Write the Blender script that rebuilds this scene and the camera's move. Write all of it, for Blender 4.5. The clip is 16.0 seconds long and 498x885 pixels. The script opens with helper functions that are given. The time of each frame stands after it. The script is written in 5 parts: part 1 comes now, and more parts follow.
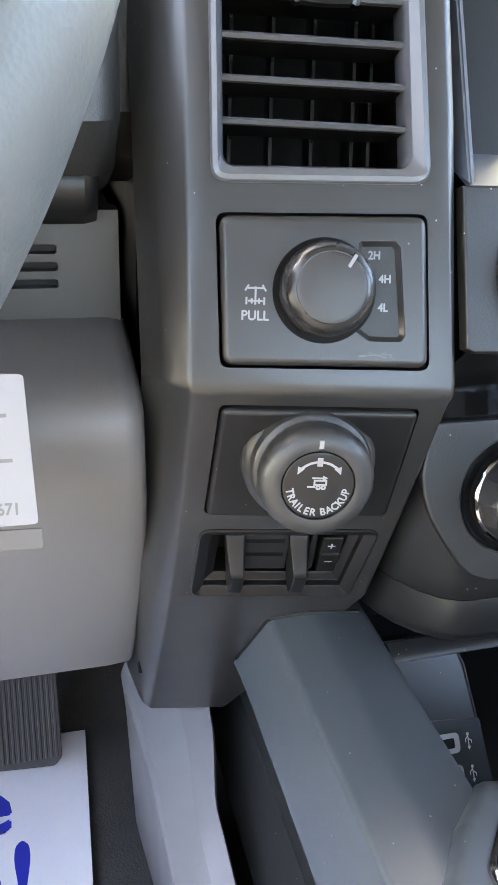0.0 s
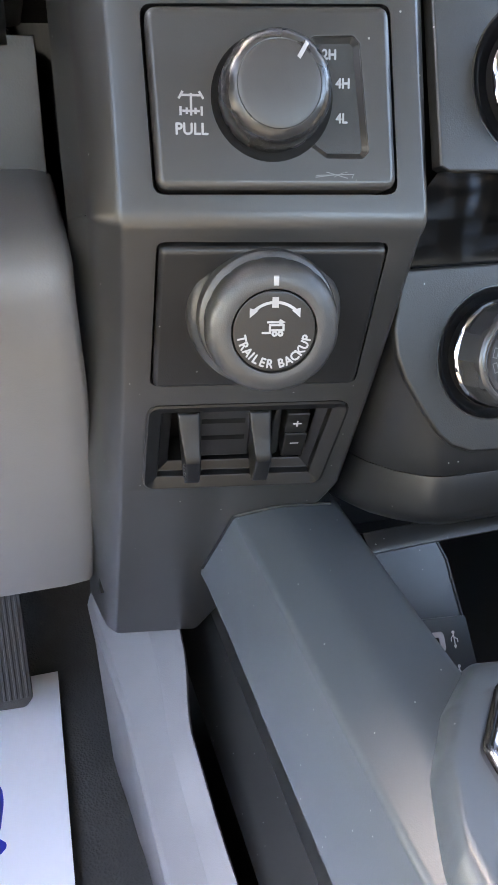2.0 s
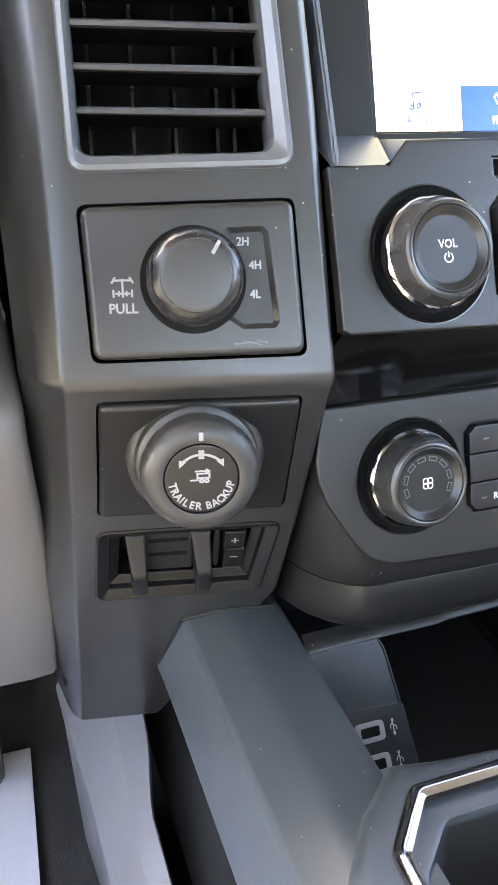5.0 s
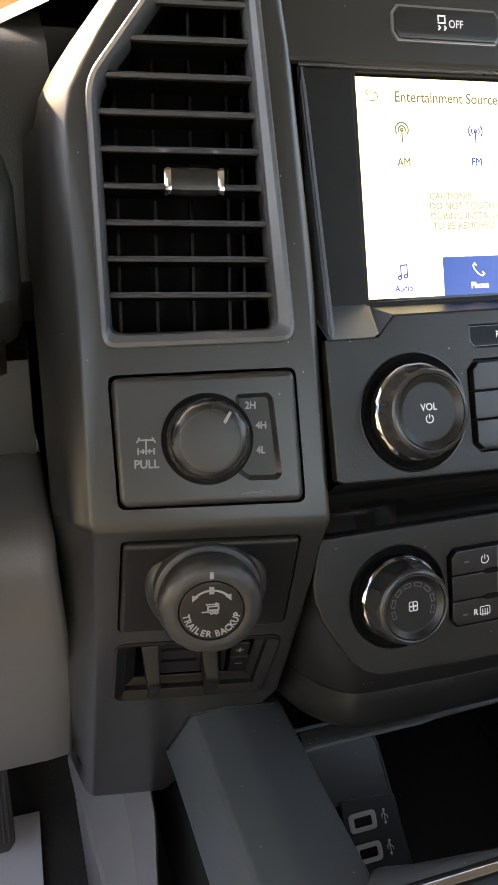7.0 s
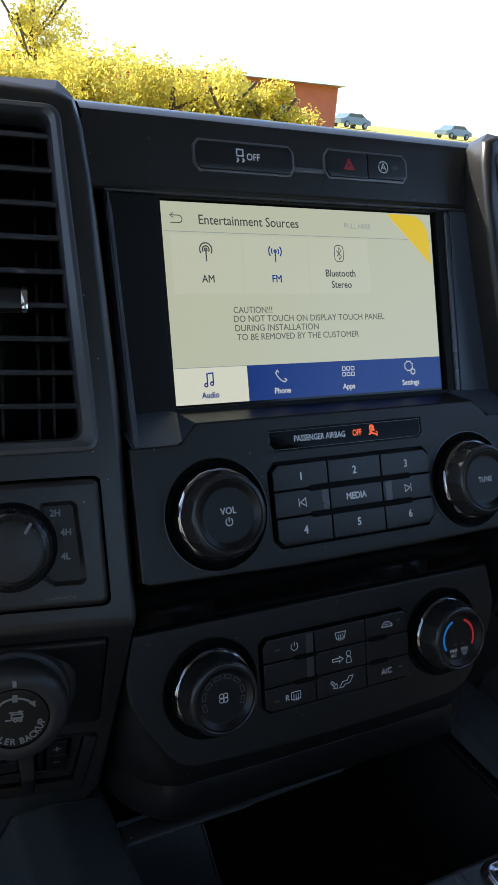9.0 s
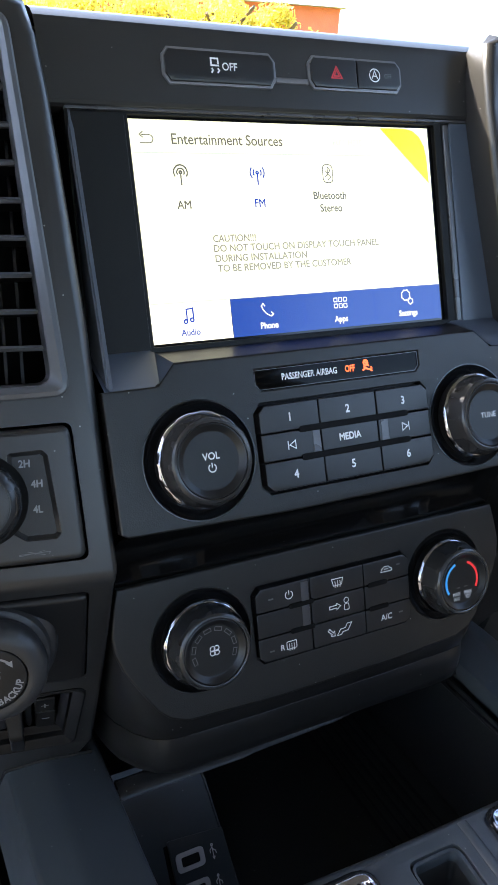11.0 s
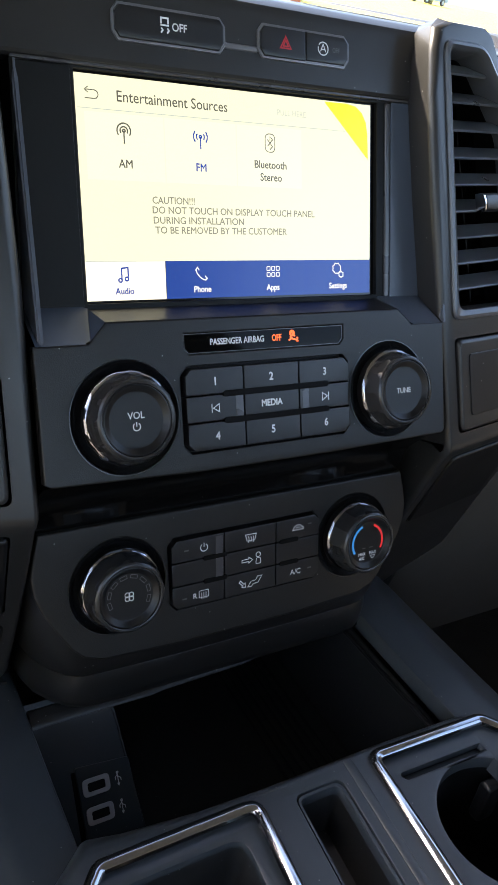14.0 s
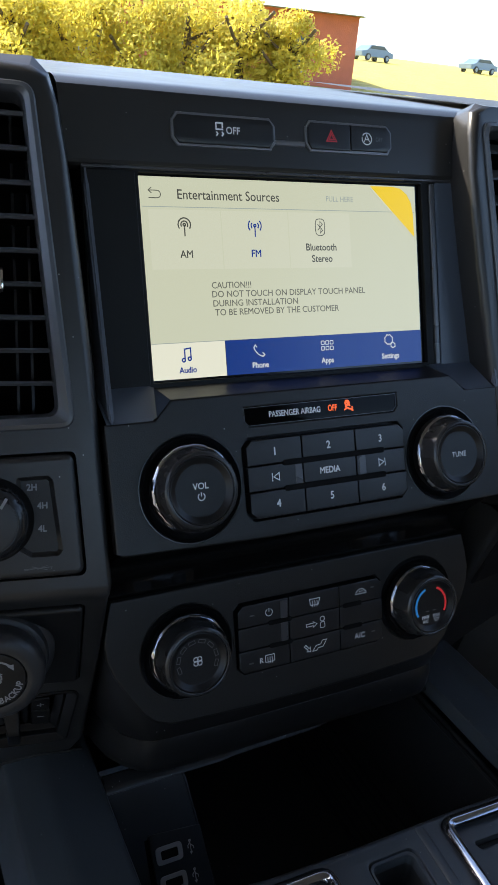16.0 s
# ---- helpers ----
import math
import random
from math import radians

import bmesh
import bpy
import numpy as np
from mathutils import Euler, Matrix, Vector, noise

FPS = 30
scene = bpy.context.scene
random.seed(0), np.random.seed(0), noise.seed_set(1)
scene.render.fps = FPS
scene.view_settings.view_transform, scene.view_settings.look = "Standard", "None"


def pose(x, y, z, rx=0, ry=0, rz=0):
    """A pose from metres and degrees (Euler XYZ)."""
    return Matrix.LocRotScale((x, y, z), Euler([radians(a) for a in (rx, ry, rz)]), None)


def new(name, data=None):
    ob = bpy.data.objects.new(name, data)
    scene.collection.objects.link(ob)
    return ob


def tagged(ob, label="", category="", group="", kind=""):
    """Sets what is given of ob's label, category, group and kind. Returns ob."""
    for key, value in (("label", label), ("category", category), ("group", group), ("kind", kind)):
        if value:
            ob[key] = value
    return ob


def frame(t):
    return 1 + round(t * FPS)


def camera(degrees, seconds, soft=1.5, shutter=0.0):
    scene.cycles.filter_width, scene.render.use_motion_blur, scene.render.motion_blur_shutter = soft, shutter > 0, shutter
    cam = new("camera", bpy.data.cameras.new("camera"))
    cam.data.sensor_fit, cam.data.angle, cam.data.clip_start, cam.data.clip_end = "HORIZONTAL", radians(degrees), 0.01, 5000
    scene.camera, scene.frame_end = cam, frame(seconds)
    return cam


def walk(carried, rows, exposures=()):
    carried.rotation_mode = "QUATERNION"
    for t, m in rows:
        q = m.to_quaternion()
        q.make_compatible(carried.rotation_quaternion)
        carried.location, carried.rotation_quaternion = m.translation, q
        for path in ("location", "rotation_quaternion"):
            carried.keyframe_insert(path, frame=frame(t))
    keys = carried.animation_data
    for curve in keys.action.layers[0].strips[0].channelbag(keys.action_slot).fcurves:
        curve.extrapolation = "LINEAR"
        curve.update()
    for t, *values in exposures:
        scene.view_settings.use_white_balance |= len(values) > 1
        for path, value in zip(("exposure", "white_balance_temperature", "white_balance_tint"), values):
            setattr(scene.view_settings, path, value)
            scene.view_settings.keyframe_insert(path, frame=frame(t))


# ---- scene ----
EXPOSURES = [(0.0, 5.15, 7500, 13), (4.5, 5.3, 7700, 14), (7.0, 3.75, 9300, 14), (7.5, 2.7, 8300, 14), (8.0, 2.9, 7600, 12), (8.5, 2.1, 6500, 11), (9.2, 1.55, 6200, 10), (11.3, 3.6, 6900, 12), (12.0, 4.2, 7400, 13),
             (12.6, 4.2, 7400, 13), (13.0, 3.9, 7600, 13), (13.5, 3.9, 8100, 13), (14.0, 2.8, 7000, 13), (14.5, 2.35, 7000, 12), (15.0, 2.2, 6500, 12), (16.0, 1.9, 6400, 11)]
cam = camera(34.72, 16.0)
# seconds, eye in metres, yaw, pitch and roll in degrees
PATH = [
    (0, -0.2881, -0.3317, 0.7892, -16.83, -27.23, 3.71),
    (0.5, -0.2781, -0.3253, 0.7696, -19.93, -27.57, 4.61),
    (1, -0.2705, -0.3203, 0.7549, -18.95, -28.61, 3.29),
    (1.5, -0.2693, -0.3176, 0.7444, -18.72, -29.70, 2.39),
    (2, -0.2709, -0.3183, 0.7349, -18.73, -29.92, 2.26),
    (2.5, -0.2647, -0.3171, 0.7334, -19.18, -30.22, 2.31),
    (3, -0.2555, -0.3163, 0.7376, -19.83, -30.19, 2.35),
    (3.5, -0.2524, -0.3207, 0.7425, -20.11, -29.84, 2.17),
    (4, -0.2536, -0.3208, 0.7426, -20.45, -29.79, 2.01),
    (4.5, -0.2540, -0.3228, 0.7517, -20.64, -29.08, 1.90),
    (4.7, -0.2566, -0.3302, 0.7667, -20.45, -28.06, 1.73),
    (6.8, -0.2605, -0.3517, 0.8286, -19.01, -24.63, 1.79),
    (7, -0.2662, -0.3563, 0.8439, -19.54, -24.27, 2.12),
    (7.5, -0.2574, -0.3558, 0.8433, -19.45, -23.91, 2.36),
    (8, -0.2536, -0.3524, 0.8543, -19.16, -24.24, 1.04),
    (8.5, -0.2377, -0.3699, 0.8741, -28.59, -20.89, 4.86),
    (9, -0.2395, -0.3756, 0.8746, -28.69, -19.88, 5.01),
    (9.2, -0.2335, -0.3736, 0.8736, -28.27, -19.79, 4.72),
    (11.3, -0.2138, -0.3517, 0.8624, -28.87, -26.17, 3.67),
    (11.5, -0.2103, -0.3458, 0.8565, -29.61, -27.56, 4.30),
    (12, -0.2045, -0.3390, 0.8506, -32.09, -29.73, 6.46),
    (12.5, -0.2068, -0.3373, 0.8487, -32.36, -30.34, 7.62),
    (13, -0.2076, -0.3405, 0.8518, -32.64, -30.76, 8.54),
    (13.5, -0.2082, -0.3543, 0.8720, -34.43, -30.46, 9.84),
    (14, -0.2184, -0.3703, 0.8857, -34.02, -28.19, 9.84),
    (14.5, -0.2220, -0.3715, 0.8855, -33.22, -27.44, 9.57),
    (15, -0.2230, -0.3826, 0.8974, -30.33, -25.62, 7.79),
    (15.5, -0.2302, -0.3820, 0.8945, -29.09, -24.67, 6.73),
    (16, -0.2247, -0.3859, 0.8952, -28.11, -24.05, 5.59),
]
walk(cam, [(t, pose(x, y, z, 90 + pitch, 0, yaw) @ pose(0, 0, 0, 0, 0, roll)) for t, x, y, z, yaw, pitch, roll in PATH], EXPOSURES)

# ---- light ----
SUN_DIR = Vector((-0.95, 0.90, 1.15)).normalized()      # towards the sun
world = bpy.data.worlds.new("sky")
scene.world = world
world.use_nodes = True
wn, wl = world.node_tree.nodes, world.node_tree.links
sky = wn.new("ShaderNodeTexSky")
sky.sky_type, sky.sun_disc = "NISHITA", False
sky.sun_elevation = math.asin(SUN_DIR.z)
sky.sun_rotation = math.atan2(SUN_DIR.x, SUN_DIR.y)
sky.air_density, sky.dust_density = 1.0, 2.0
wn["Background"].inputs["Strength"].default_value = 0.15
wl.new(sky.outputs["Color"], wn["Background"].inputs["Color"])
sun = new("sun", bpy.data.lights.new("sun", "SUN"))
sun.data.energy, sun.data.angle, sun.data.color = 4.0, radians(0.5), (1.0, 0.91, 0.74)
sun.matrix_world = SUN_DIR.to_track_quat("Z", "Y").to_matrix().to_4x4()


# ---- materials ----
def material(name, colour, rough=0.5, metal=0.0, grain=0.0, grain_size=0.0006, vary=0.12, vary_size=0.03, coat=0.0, spec=0.5, dust=0.0):
    """A surface with fine relief (grain) and uneven tone at a larger scale; sizes in metres."""
    m = bpy.data.materials.new(name)
    m.use_nodes = True
    n, l = m.node_tree.nodes, m.node_tree.links
    b = n["Principled BSDF"]
    b.inputs["Roughness"].default_value, b.inputs["Metallic"].default_value = rough, metal
    b.inputs["Coat Weight"].default_value, b.inputs["Specular IOR Level"].default_value = coat, spec
    at = n.new("ShaderNodeTexCoord").outputs["Object"]
    big = n.new("ShaderNodeTexNoise")
    big.inputs["Scale"].default_value, big.inputs["Detail"].default_value = 1 / vary_size, 5
    l.new(at, big.inputs["Vector"])
    ramp = n.new("ShaderNodeMix")
    ramp.data_type = "RGBA"
    ramp.inputs["A"].default_value = (*[c * (1 - vary) for c in colour], 1)
    ramp.inputs["B"].default_value = (*[min(1, c * (1 + vary)) for c in colour], 1)
    l.new(big.outputs["Fac"], ramp.inputs["Factor"])
    out = ramp.outputs["Result"]
    if dust:
        specks = n.new("ShaderNodeTexVoronoi")
        specks.inputs["Scale"].default_value, specks.inputs["Randomness"].default_value = 1 / 0.006, 1
        l.new(at, specks.inputs["Vector"])
        near = n.new("ShaderNodeMath")
        near.operation, near.inputs[1].default_value = "LESS_THAN", 0.062
        l.new(specks.outputs["Distance"], near.inputs[0])
        some = n.new("ShaderNodeMath")
        some.operation, some.inputs[1].default_value = "GREATER_THAN", 1 - dust
        l.new(specks.outputs["Color"], some.inputs[0])
        both = n.new("ShaderNodeMath")
        both.operation = "MULTIPLY"
        l.new(near.outputs[0], both.inputs[0])
        l.new(some.outputs[0], both.inputs[1])
        top = n.new("ShaderNodeMix")
        top.data_type = "RGBA"
        l.new(both.outputs[0], top.inputs["Factor"])
        l.new(out, top.inputs["A"])
        top.inputs["B"].default_value = (0.20, 0.20, 0.19, 1)
        out = top.outputs["Result"]
    l.new(out, b.inputs["Base Color"])
    wear = n.new("ShaderNodeMapRange")
    wear.inputs["To Min"].default_value, wear.inputs["To Max"].default_value = max(0.02, rough * 0.85), min(1, rough * 1.15)
    l.new(big.outputs["Fac"], wear.inputs["Value"])
    l.new(wear.outputs["Result"], b.inputs["Roughness"])
    if grain:
        fine = n.new("ShaderNodeTexVoronoi")
        fine.inputs["Scale"].default_value = 1 / grain_size
        l.new(at, fine.inputs["Vector"])
        bump = n.new("ShaderNodeBump")
        bump.inputs["Strength"].default_value, bump.inputs["Distance"].default_value = grain, grain_size * 0.5
        l.new(fine.outputs["Distance"], bump.inputs["Height"])
        l.new(bump.outputs["Normal"], b.inputs["Normal"])
    return m


GLOW = 0.235


def glowing(name, colour, strength=1.0):
    m = bpy.data.materials.new(name)
    m.use_nodes = True
    b = m.node_tree.nodes["Principled BSDF"]
    b.inputs["Base Color"].default_value = (0.01, 0.01, 0.01, 1)
    b.inputs["Roughness"].default_value = 0.25
    b.inputs["Emission Color"].default_value = (*colour, 1)
    b.inputs["Emission Strength"].default_value = strength * GLOW
    return m


PLASTIC = material("charcoal grained plastic", (0.018, 0.0178, 0.0176), 0.33, grain=0.05, dust=0.5)
DARK = material("dark charcoal plastic", (0.0075, 0.0075, 0.0078), 0.38, grain=0.08, dust=0.4, spec=0.38)
RADIO = material("matt dark panel plastic", (0.0088, 0.0086, 0.0082), 0.38, grain=0.16, dust=0.5, spec=0.42, vary=0.25, vary_size=0.012)
BLACK = material("black plastic", (0.004, 0.004, 0.004), 0.5, grain=0.06, spec=0.22)
GLOSS = material("piano black plastic", (0.003, 0.003, 0.003), 0.13, spec=0.35, dust=0.15)
INDICATOR = material("black indicator glass", (0.002, 0.002, 0.002), 0.07, spec=0.08)
WHEEL = material("grey wheel leather", (0.075, 0.078, 0.078), 0.45, grain=0.15, grain_size=0.0008)
BUTTON = material("button black plastic", (0.008, 0.008, 0.0085), 0.34, grain=0.12, grain_size=0.0004)
KNOB = material("soft black knob rubber", (0.022, 0.022, 0.0225), 0.24, grain=0.03)
SOFT_KNOB = material("satin charcoal knob", (0.022, 0.022, 0.0225), 0.42, grain=0.1)
KNOB_FACE = material("matt black knob cap", (0.008, 0.008, 0.0083), 0.34, grain=0.1, spec=0.36)
SATIN = material("satin dark metal paint", (0.07, 0.07, 0.075), 0.28, 0.35, grain=0.06)
VENT = material("satin graphite plastic", (0.080, 0.084, 0.092), 0.29, 0.25)
CHROME = material("chrome", (0.80, 0.81, 0.83), 0.07, 1.0, vary=0.03)
RING = material("dark chrome", (0.33, 0.33, 0.35), 0.10, 1.0, vary=0.05)
LEDGE = material("dark satin ledge", (0.006, 0.006, 0.007), 0.42, grain=0.05, spec=0.4)
# blue tint puts the sky's reflection into the plastic's colour
SKY_SHEEN = material("smooth plastic tinted with sky sheen", (0.050, 0.064, 0.088), 0.36, spec=0.5)
CHEEK = material("satin slate cheek", (0.09, 0.102, 0.125), 0.36, 0.1, grain=0.05)
LEVER = material("black lever plastic", (0.0055, 0.0055, 0.0057), 0.36, grain=0.06, spec=0.26)
# near-black colour that stands in for the shade inside recesses
VOID = material("black plastic with recess shade put in", (0.002, 0.002, 0.002), 0.6, spec=0.12)
DRIVE = material("glossy black switch knob", (0.014, 0.014, 0.0145), 0.27, spec=0.42)
DRIVE_FACE = material("worn charcoal knob face", (0.021, 0.0205, 0.0205), 0.42, grain=0.06, vary=0.25, vary_size=0.008)
VANE = material("glossy black vane", (0.003, 0.003, 0.003), 0.22, spec=0.4)
TRIM = material("console chrome", (0.42, 0.43, 0.46), 0.11, 1.0, vary=0.04)
DISH = material("deep black dish", (0.006, 0.006, 0.0062), 0.24, spec=0.5)
GREY = material("grey grained trim", (0.09, 0.087, 0.084), 0.5, grain=0.1, grain_size=0.0009)
KNEE = material("mid grey knee trim", (0.112, 0.106, 0.102), 0.5, grain=0.1, grain_size=0.0009)
# the grained grey again, darkened for shade on register and glove box
SHADE_GREY = material("grey trim darkened for shade", (0.036, 0.036, 0.034), 0.55, grain=0.1, grain_size=0.0009)
LIGHT_TRIM = material("light grey tunnel trim", (0.155, 0.150, 0.155), 0.5, grain=0.15, grain_size=0.0009)
LEATHER = material("dark grained dash skin", (0.022, 0.0215, 0.021), 0.5, grain=0.15, grain_size=0.0012)
CONSOLE = material("slate console plastic", (0.0365, 0.0425, 0.0480), 0.34, grain=0.05, dust=0.5, spec=0.48)
CARPET = material("charcoal carpet", (0.042, 0.041, 0.040), 0.95, grain=0.6, grain_size=0.0025, vary=0.3, vary_size=0.02)
RUBBER = material("pedal rubber", (0.04, 0.04, 0.042), 0.65, grain=0.3)
PAPER = material("white paper mat", (0.80, 0.80, 0.86), 0.75, vary=0.04, vary_size=0.08)
TAG = material("white card", (0.22, 0.215, 0.225), 0.6, vary=0.03)
INK_BLUE = material("blue ink", (0.02, 0.035, 0.42), 0.6)
INK_GREY = material("grey print", (0.12, 0.12, 0.12), 0.6)
WHITE = material("white print", (0.72, 0.72, 0.72), 0.5, vary=0.03)
PALE = material("pale worn print", (0.22, 0.22, 0.23), 0.5, vary=0.1)
RIM = material("satin button rim", (0.15, 0.15, 0.16), 0.30, 0.4, grain=0.08)
DIM = material("dim grey print", (0.10, 0.10, 0.10), 0.5)
# the printed arcs are given a glow of their own
BLUE_ARC = glowing("blue arc print with added glow", (0.03, 0.28, 0.75), 0.55)
RED_ARC = glowing("red arc print with added glow", (0.65, 0.03, 0.04), 0.55)
RED_INK = material("red print", (0.50, 0.02, 0.03), 0.5)
AMBER = glowing("amber lamp", (1.0, 0.13, 0.004), 1.3)
FABRIC = material("grey headliner cloth", (0.20, 0.195, 0.185), 0.9, grain=0.4, grain_size=0.002)
SEAT = material("grey seat cloth", (0.10, 0.098, 0.095), 0.9, grain=0.8, grain_size=0.002)
SCREEN_BASE = glowing("lit cream screen", (0.70, 0.72, 0.52), 0.95)
SCREEN_TILE = glowing("lit pale tile", (0.73, 0.745, 0.555), 0.96)
SCREEN_WHITE = glowing("lit white screen", (0.88, 0.87, 0.68), 1.0)
SCREEN_BLUE = glowing("lit blue screen", (0.003, 0.038, 0.27), 0.8)
SCREEN_LINE = glowing("lit pale line", (0.45, 0.52, 0.48), 0.8)
SCREEN_INK = glowing("lit grey letters", (0.10, 0.10, 0.083), 0.8)
PORT = material("pale grey port rim", (0.46, 0.46, 0.48), 0.45)
SCREEN_INK_BLUE = glowing("lit blue letters", (0.006, 0.036, 0.30), 0.9)
SCREEN_INK_WHITE = glowing("lit white letters", (0.80, 0.83, 0.85), 0.8)
# film corner and print emit, in place of screen light shining through
YELLOW = glowing("yellow film corner lit from behind", (0.98, 0.68, 0.002), 1.0)
FILM_INK = glowing("faint grey film print with backlight put in", (0.21, 0.21, 0.165), 0.8)


# ---- building tools: lengths in millimetres on a face, x right, y up, z out of it ----
def fr(o, lean, yaw=0.0):
    a, b = radians(lean), radians(yaw)
    r, h = Vector((math.cos(b), math.sin(b), 0)), Vector((-math.sin(b), math.cos(b), 0))
    u = h * math.sin(a) + Vector((0, 0, math.cos(a)))
    m = Matrix((r, u, r.cross(u))).transposed().to_4x4()
    m.translation = o
    return m


def thing(name, m, label, category, group="", kind=""):
    e = new(name)
    e.empty_display_size = 0.02
    e.matrix_basis = m
    return tagged(e, label, category, group, kind)


def soften(me, sharp):
    """Smooth normals weighted by area: flat faces stay flat, bevels catch the light."""
    me.shade_smooth()
    if not me.polygons:
        return
    limit = math.cos(radians(sharp))
    faces = [(q.normal.copy(), q.area) for q in me.polygons]
    round_vert = {}
    for i, q in enumerate(me.polygons):
        for v in q.vertices:
            round_vert.setdefault(v, []).append(i)
    out = []
    for i, q in enumerate(me.polygons):
        n0 = faces[i][0]
        for v in q.vertices:
            s = Vector()
            for k in round_vert[v]:
                n, a = faces[k]
                if n.dot(n0) >= limit:
                    s += n * a
            out.append(s.normalized() if s.length > 1e-12 else n0)
    me.normals_split_custom_set(out)


def part(name, bm, mat, parent, label="", m=None, sharp=32, unit=0.001):
    bmesh.ops.scale(bm, vec=(unit,) * 3, verts=bm.verts)
    bmesh.ops.recalc_face_normals(bm, faces=bm.faces)
    me = bpy.data.meshes.new(name)
    bm.to_mesh(me)
    bm.free()
    soften(me, sharp)
    me.materials.append(mat)
    ob = new(name, me)
    ob.parent = parent
    if m is not None:
        ob.matrix_basis = m
    if label:
        tagged(ob, label)
    return ob


def structure(name, bm, mat, label, category, m=None, unit=0.001, kind="structure", sharp=32):
    ob = part(name, bm, mat, None, "", m, sharp, unit)
    return tagged(ob, label, category, kind=kind)


def area2(p):
    return sum(a[0] * b[1] - b[0] * a[1] for a, b in zip(p, p[1:] + p[:1]))


def ccw(p):
    p = [tuple(q) for q in p]
    return p if area2(p) > 0 else p[::-1]


def rnd(p, r, seg=4):
    """Polygon p with its corners rounded; r: one radius or one a corner."""
    out, n = [], len(p)
    rs = r if isinstance(r, (list, tuple)) else [r] * n
    for i in range(n):
        a, b, c = (Vector(p[j % n][:2]) for j in (i - 1, i, i + 1))
        d1, d2 = (a - b), (c - b)
        l1, l2 = d1.length, d2.length
        d1, d2 = d1 / l1, d2 / l2
        ang = math.acos(max(-1, min(1, d1.dot(d2))))
        t = min(rs[i] / max(1e-6, math.tan(ang / 2)), l1 * 0.48, l2 * 0.48)
        p1, p2 = b + d1 * t, b + d2 * t
        for k in range(seg + 1):
            f = k / seg
            q = p1 * (1 - f) ** 2 + b * 2 * f * (1 - f) + p2 * f**2
            out.append((q.x, q.y))
    return out


def inset(p, d):
    """Polygon p (counter-clockwise) moved inwards by d."""
    out, n = [], len(p)
    for i in range(n):
        a, b, c = (Vector(p[j % n]) for j in (i - 1, i, i + 1))
        e1, e2 = (b - a), (c - b)
        if e1.length < 1e-6 or e2.length < 1e-6:
            out.append(tuple(b))
            continue
        n1, n2 = Vector((-e1.y, e1.x)).normalized(), Vector((-e2.y, e2.x)).normalized()
        m = n1 + n2
        out.append(tuple(b + m * (d / max(0.5, 1 + n1.dot(n2)))))
    return out


def ring(bm, p, z):
    return [bm.verts.new((x, y, z)) for x, y in p]


def skin(bm, r1, r2):
    n = len(r1)
    for i in range(n):
        j = (i + 1) % n
        try:
            bm.faces.new((r1[i], r1[j], r2[j], r2[i]))
        except ValueError:
            pass


def cap(bm, loops):
    """Fill the space between an outer loop of vertices and the holes in it."""
    from mathutils.geometry import tessellate_polygon
    flat = [v for lp in loops for v in lp]
    for t in tessellate_polygon([[v.co.copy() for v in lp] for lp in loops]):
        try:
            bm.faces.new([flat[i] for i in t])
        except ValueError:
            pass


def plate(outline, z0, z1, bev=1.0, seg=2, holes=(), hole_bev=None, hole_depth=None, back=False, bm=None, dome=0.0):
    """A slab with rounded front edges and holes through it."""
    bm = bm or bmesh.new()
    o = ccw(outline)
    rows = [ring(bm, o, z0)]
    for k in range(seg + 1):
        a = (math.pi / 2) * k / seg
        rows.append(ring(bm, inset(o, bev * (1 - math.cos(a))) if k else o, z1 - bev + bev * math.sin(a)))
    for a, b in zip(rows, rows[1:]):
        skin(bm, a, b)
    loops = [rows[-1]]
    hb = bev if hole_bev is None else hole_bev
    for h in holes:
        h = ccw(h)
        rr = []
        for k in range(seg + 1):
            a = (math.pi / 2) * k / seg
            rr.append(ring(bm, inset(h, -hb * (1 - math.sin(a))), z1 - hb * (1 - math.cos(a)) if hb else z1))
        rr.append(ring(bm, h, z0 if hole_depth is None else z1 - hole_depth))
        for a, b in zip(rr, rr[1:]):
            skin(bm, a, b)
        loops.append(rr[0][::-1])
    cap(bm, loops)
    if back:
        cap(bm, [rows[0]])
    return bm


def lathe(profile, n=72, c=(0, 0), bm=None, wobble=None, top=True):
    """Turn (radius, height) round the face's normal; wobble(i, angle) scales a row's radius."""
    bm = bm or bmesh.new()
    rows = []
    for i, (r, z) in enumerate(profile):
        row = []
        for k in range(n):
            a = 2 * math.pi * k / n
            s = wobble(i, a) if wobble else 1
            row.append(bm.verts.new((c[0] + r * s * math.cos(a), c[1] + r * s * math.sin(a), z)))
        rows.append(row)
    for a, b in zip(rows, rows[1:]):
        skin(bm, a, b)
    if top:
        cap(bm, [rows[-1]])
    return bm


def loft(rings, closed=True, cap0=False, cap1=False, bm=None):
    bm = bm or bmesh.new()
    rows = [[bm.verts.new(p) for p in r] for r in rings]
    for a, b in zip(rows, rows[1:]):
        n = len(a)
        for i in range(n if closed else n - 1):
            j = (i + 1) % n
            bm.faces.new((a[i], a[j], b[j], b[i]))
    if cap0:
        bm.faces.new(rows[0])
    if cap1:
        bm.faces.new(rows[-1])
    return bm


